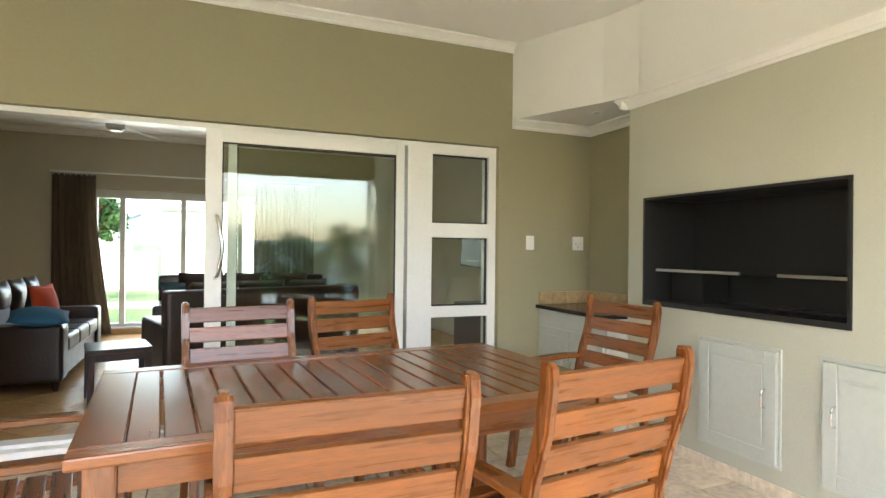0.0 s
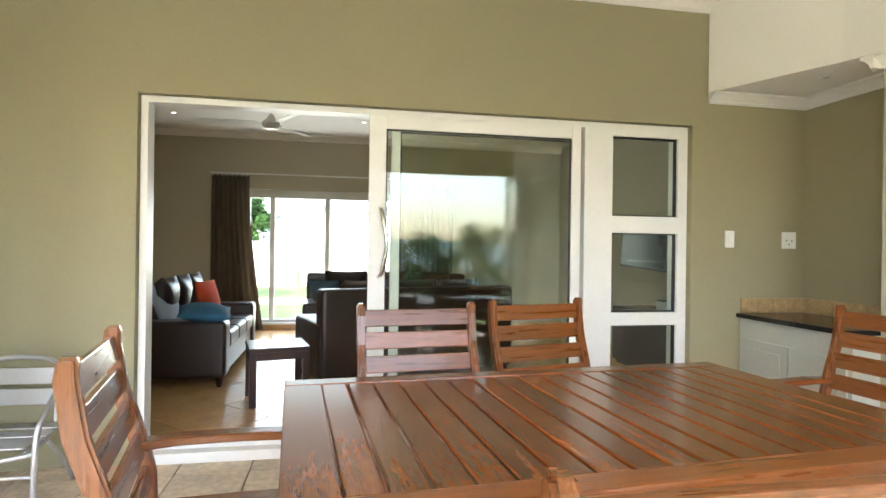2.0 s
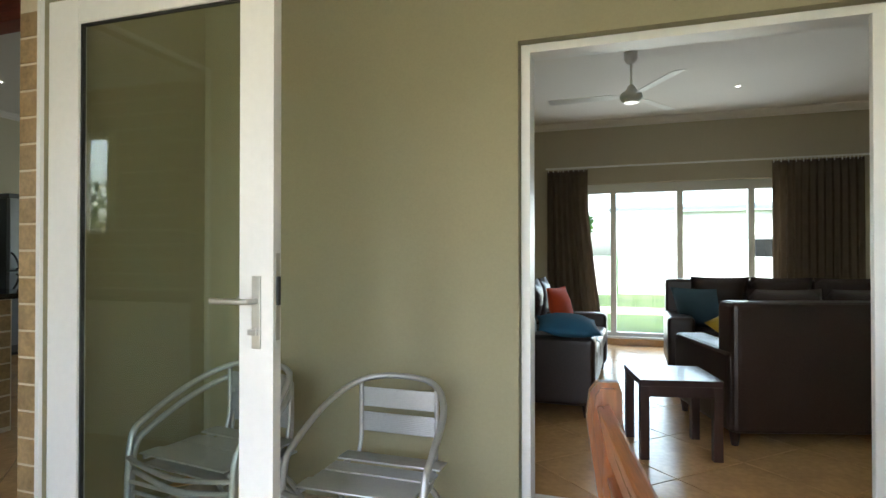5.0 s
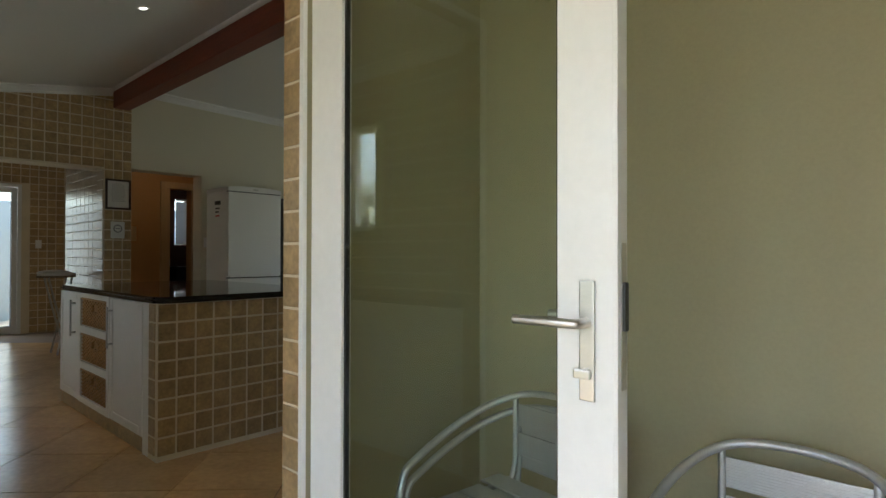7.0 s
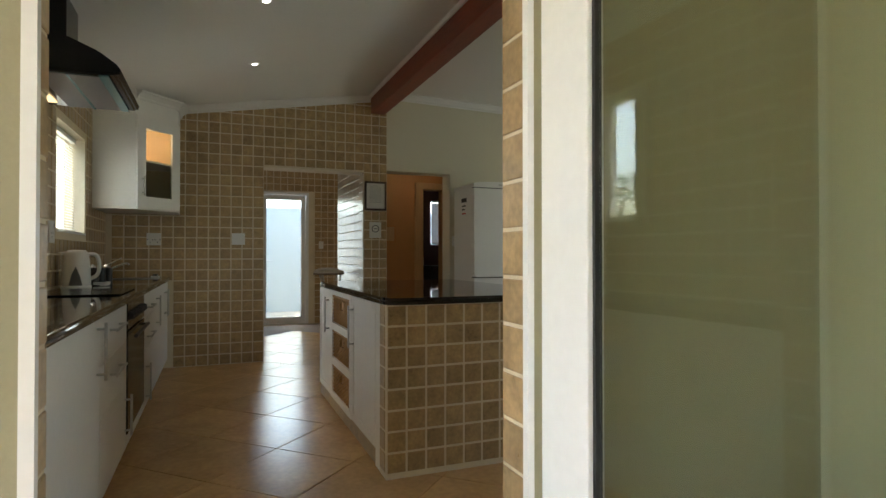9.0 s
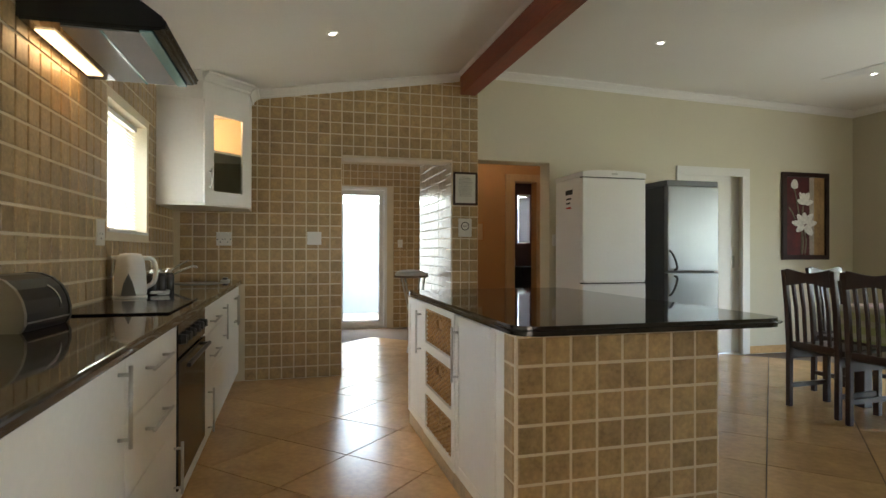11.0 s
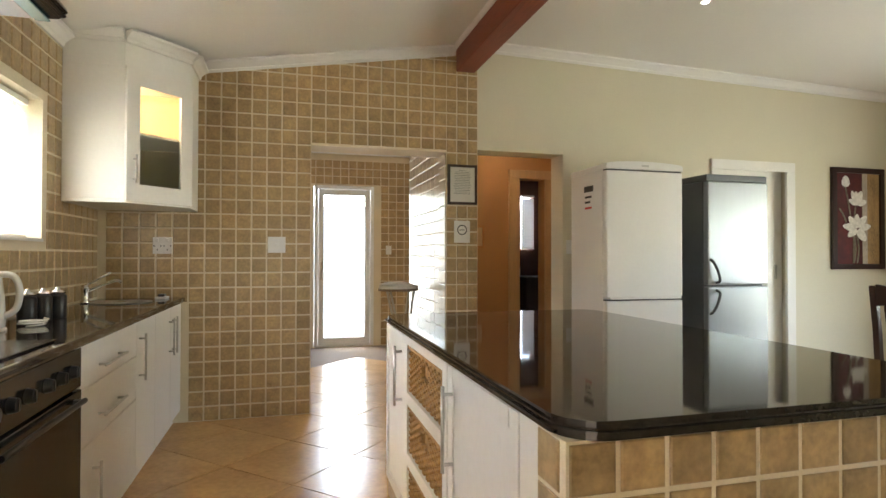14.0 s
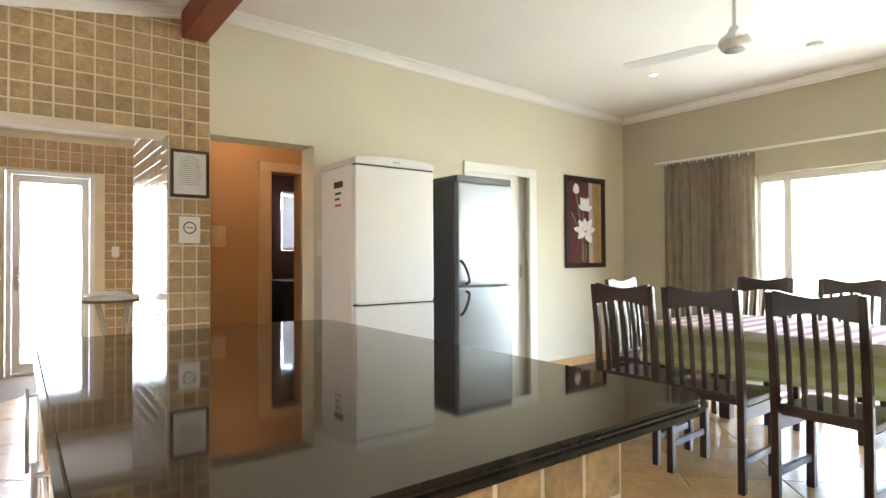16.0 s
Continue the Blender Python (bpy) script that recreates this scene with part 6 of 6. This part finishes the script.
solid("courtyard_paving", B(-14.2, -12.21, 2.0, 8.5, -0.119, -0.04), M_STONE, "sandstone courtyard paving", "paving", "structure")


def house(x0, x1, y0, y1, h, label, windows):
    t = thing("neighbour_house", label, "house", "houses beyond the lawn")
    part("wall", holed(bmesh.new(), (x0, x1), (-0.15, h), y0, y0 + 0.25, "y", [(a, b, c, d) for a, b, c, d in windows]), M_RENDER, t)
    part("side_wall", box(B(x0, x0 + 0.25, y0 + 0.25, y1, -0.15, h), x1 - 0.25, x1, y0 + 0.25, y1, -0.15, h), M_RENDER, t)
    part("roof", prism(bmesh.new(), [(y0 - 0.3, h), (y1 + 0.3, h + 0.5), (y1 + 0.3, h + 0.65), (y0 - 0.3, h + 0.12)], "x", x0 - 0.3, x1 + 0.3), M_ROOF, t)
    for a, b, c, d in windows:
        w = part("window", holed(bmesh.new(), (a, b), (c, d), y0 + 0.05, y0 + 0.12, "y", [(a + 0.08, b - 0.08, c + 0.08, d - 0.08)]), M_ALU, t)
        part("pane", B(a + 0.07, b - 0.07, y0 + 0.08, y0 + 0.09, c + 0.07, d - 0.07), M_BLACK, w)


house(-1.6, 9.0, 22.0, 27.0, 2.5, "cream rendered neighbouring house with a small window", [(2.2, 3.0, 1.0, 1.7), (5.5, 6.6, 0.9, 1.9)])
house(-9.0, -3.4, 26.0, 31.0, 2.2, "low white house with a grey roof", [(-7.5, -6.5, 0.9, 1.6)])
solid("yard_wall", B(-3.4, -1.7, 21.5, 21.7, -0.2, 1.1), M_RENDER, "low white rendered yard wall", "wall", "structure")

# ---- tiles ----
P = 0.1075


def tiles_x(x, y0, y1, z0, z1, skip, phase=0.0):
    """Spots on a wall that looks along +x."""
    out = []
    for j in range(int((z1 - z0) / P)):
        for i in range(int((y1 - y0 + 0.01) / P)):
            y, z = y1 - P * (i + 0.5) - phase, z0 + P * (j + 0.5)
            if y - P / 2 > y0 - 0.02 and not any(a - 0.04 < y < b + 0.04 and c - 0.04 < z < d + 0.04 for a, b, c, d in skip):
                out.append((x, y, z))
    return out


ceil_at = lambda y: 2.455 + (y - 2.66) * 0.163
west = [(XW, 4.326 + P * (i + 0.5), P * (j + 0.5)) for i in range(-13, 10) for j in range(28)]
west = [(x, y, z) for x, y, z in west if z - P / 2 < ceil_at(y) - 0.06 and not (y > 4.326 and z < 2.11) and not (y < 3.45 and (z < 0.88 or z > 1.56))]
tile_field(wall_k, west, P - 0.012, P - 0.012, 0.006, 0.003, M_TILE, 90, 225, (-8.4, 4.3, 1.2))
tile_field(wall_k, [(XW, 4.326 + P * (i + 0.5), 2.105) for i in range(10)], P - 0.012, 0.08, 0.006, 0.003, M_TILE, 90, 20, None)
edge = [(XW, 5.395 + 0.09 * (i + 0.5), P * (j + 0.5)) for i in range(3) for j in range(28)]
tile_field(wall_k, [e for e in edge if e[2] - P / 2 < ceil_at(e[1]) - 0.06], 0.09 - 0.011, P - 0.012, 0.006, 0.003, M_TILE, 90, 75, (-8.4, 5.4, 1.2))
south = []
for j in range(15):
    for i in range(46):
        x, z = -8.47 + P * (i + 0.5), 0.905 + P * (j + 0.5)
        if not (-7.60 < x < -6.63 and 1.25 < z < 2.08) and not (-5.24 < x < -4.74 and 1.29 < z < 2.14) and not (x < -7.79 and z > 1.52) and z - P / 2 < 2.45:
            south.append((x, YS, z))
tile_field(wall_s, south, P - 0.012, P - 0.012, 0.006, 0.003, M_TILE, 180, 300, (-6.4, YS, 1.4))
for nm, spots, turn, near in (
        ("wall_passage_back", tiles_x(-11.65, 4.0, 5.9, 0, 2.55, [(4.46, 5.29, -1, 2.15)]), 90, (-11.6, 5.4, 1.2)),):
    tile_field(bpy.data.objects[nm], spots, P - 0.012, P - 0.012, 0.006, 0.003, M_TILE, 90, 120, near)
M_GLOSSTILE = mat("glossy_cream_tile", (0.44, 0.36, 0.25), 0.22, var=0.15, scale=12, grain=60, bump=0.05, rnd=0.08)
pr = [(-8.71 - 0.155 * (i + 0.5), 5.405, 0.1 * (j + 0.5)) for i in range(8) for j in range(25)]
tile_field(bpy.data.objects["wall_passage_right"], pr, 0.149, 0.094, 0.006, 0.003, M_GLOSSTILE, 0, 200, (-8.7, 5.4, 1.5))
tile_field(wall_k, [(-8.587, 5.395, P * (j + 0.5)) for j in range(19)], 0.2, P - 0.009, 0.006, 0.003, M_GLOSSTILE, 0, 60, None)
# island tiles
PI_ = 0.1048
tile_field(end, [(-4.976, 5.575 - PI_ * (i + 0.5) - 0.002, 0.864 - PI_ * (j + 0.5)) for i in range(8) for j in range(9) if 0.864 - PI_ * (j + 0.5) > 0], PI_ - 0.012, PI_ - 0.012, 0.005, 0.003, M_TILE, 90, 300, None)
ret = bpy.data.objects["tiled_return"]
tile_field(ret, [(-5.046, 4.7355, 0.864 - PI_ * (j + 0.5)) for j in range(8)], 0.088, PI_ - 0.010, 0.004, 0.003, M_TILE, 0, 20, None)
# tiles of the door reveals to the patio
rv = thing("door_reveal", "beige tiled reveal of the kitchen doorway", "reveal", kind="structure")
PR = 0.1065
for y, turn in ((4.474, 0), (3.578, 180)):
    me_ = part("reveal_bed", B(-3.428, -3.318, y - 0.002 if turn else y - 0.004, y + 0.004 if turn else y + 0.002, 0.0, 2.198), M_GROUT, rv)
    ys_ = y - 0.004 if not turn else y + 0.004
    tile_field(me_, [(-3.373, ys_, PR * (j + 0.5)) for j in range(20)], 0.104, PR - 0.009, 0.004, 0.003, M_TILE, turn, 30, None)
# floor tiles, laid on the diagonal
D = 0.735
S = D / math.sqrt(2)


def floor_mesh(name, w, d, thick, edge, material):
    bm = bmesh.new()
    sq = ((-1, -1), (1, -1), (1, 1), (-1, 1))
    lo = [bm.verts.new((a * w / 2, b * d / 2, -thick)) for a, b in sq]
    hi = [bm.verts.new((a * w / 2, b * d / 2, -0.001)) for a, b in sq]
    top_ = [bm.verts.new((a * (w / 2 - edge), b * (d / 2 - edge), 0)) for a, b in sq]
    for p, q in ((lo, hi), (hi, top_)):
        for i in range(4):
            bm.faces.new((p[i], p[(i + 1) % 4], q[(i + 1) % 4], q[i]))
    bm.faces.new(top_)
    return mesh_of(name, bm, material)


fm = floor_mesh("floor_tile", S - 0.006, S - 0.006, 0.007, 0.002, M_FLOORTILE)
hf = bpy.data.objects["floor_house"]
cells = []
for i in range(-12, 26):
    for j in range(-12, 26):
        x, y = -5.66 + (i - j) * D / 2, 4.185 + (i + j) * D / 2 + D / 2
        if -12.0 < x < 3.3 and 2.85 < y < 10.7 and not (x > -3.3 + D / 2 and y < YN + 0.1 - D / 2):
            cells.append((x, y))
cells.sort(key=lambda c: min((c[0] + 5.5) ** 2 + (c[1] - 5) ** 2, 3 + (c[0] + 0.8) ** 2 + (c[1] - 7) ** 2))
for x, y in cells[:300]:
    over_x, over_y = y < YN + 0.1 and x + D / 2 > -3.31, x > -3.31 - D / 2 and y - D / 2 < YN + 0.11
    if over_x or over_y:
        cut = bmesh.new()
        cut.from_mesh(fm)
        bmesh.ops.transform(cut, matrix=pose(0, 0, 0, 0, 0, 45), verts=cut.verts)
        for ok, co_, no_ in ((over_x and y < YN - 0.3, (-3.305 - x, 0, 0), (1, 0, 0)), (over_y and x > -3.3, (0, YN + 0.105 - y, 0), (0, -1, 0))):
            if ok:
                bmesh.ops.bisect_plane(cut, geom=cut.verts[:] + cut.edges[:] + cut.faces[:], plane_co=co_, plane_no=no_, clear_outer=True)
        if not cut.faces:
            cut.free()
            continue
        ob = new("floor_tile", mesh_of("cut_floor_tile", cut, M_FLOORTILE))
        ob.parent = hf
        ob.location = (x, y, 0)
        continue
    ob = new("floor_tile", fm)
    ob.parent = hf
    ob.matrix_basis = pose(x, y, 0, 0, 0, 45)
fm2 = floor_mesh("paving_stone", 0.392, 0.392, 0.012, 0.004, M_STONE)
fp = bpy.data.objects["floor_patio"]
for i in range(16):
    for j in range(15):
        ob = new("paving_stone", fm2)
        ob.parent = fp
        ob.matrix_basis = pose(-3.1 + 0.4 * i, -0.25 + 0.4 * j, FZ - 0.002 * random.random(), random.uniform(-0.15, 0.15), random.uniform(-0.15, 0.15), 0)
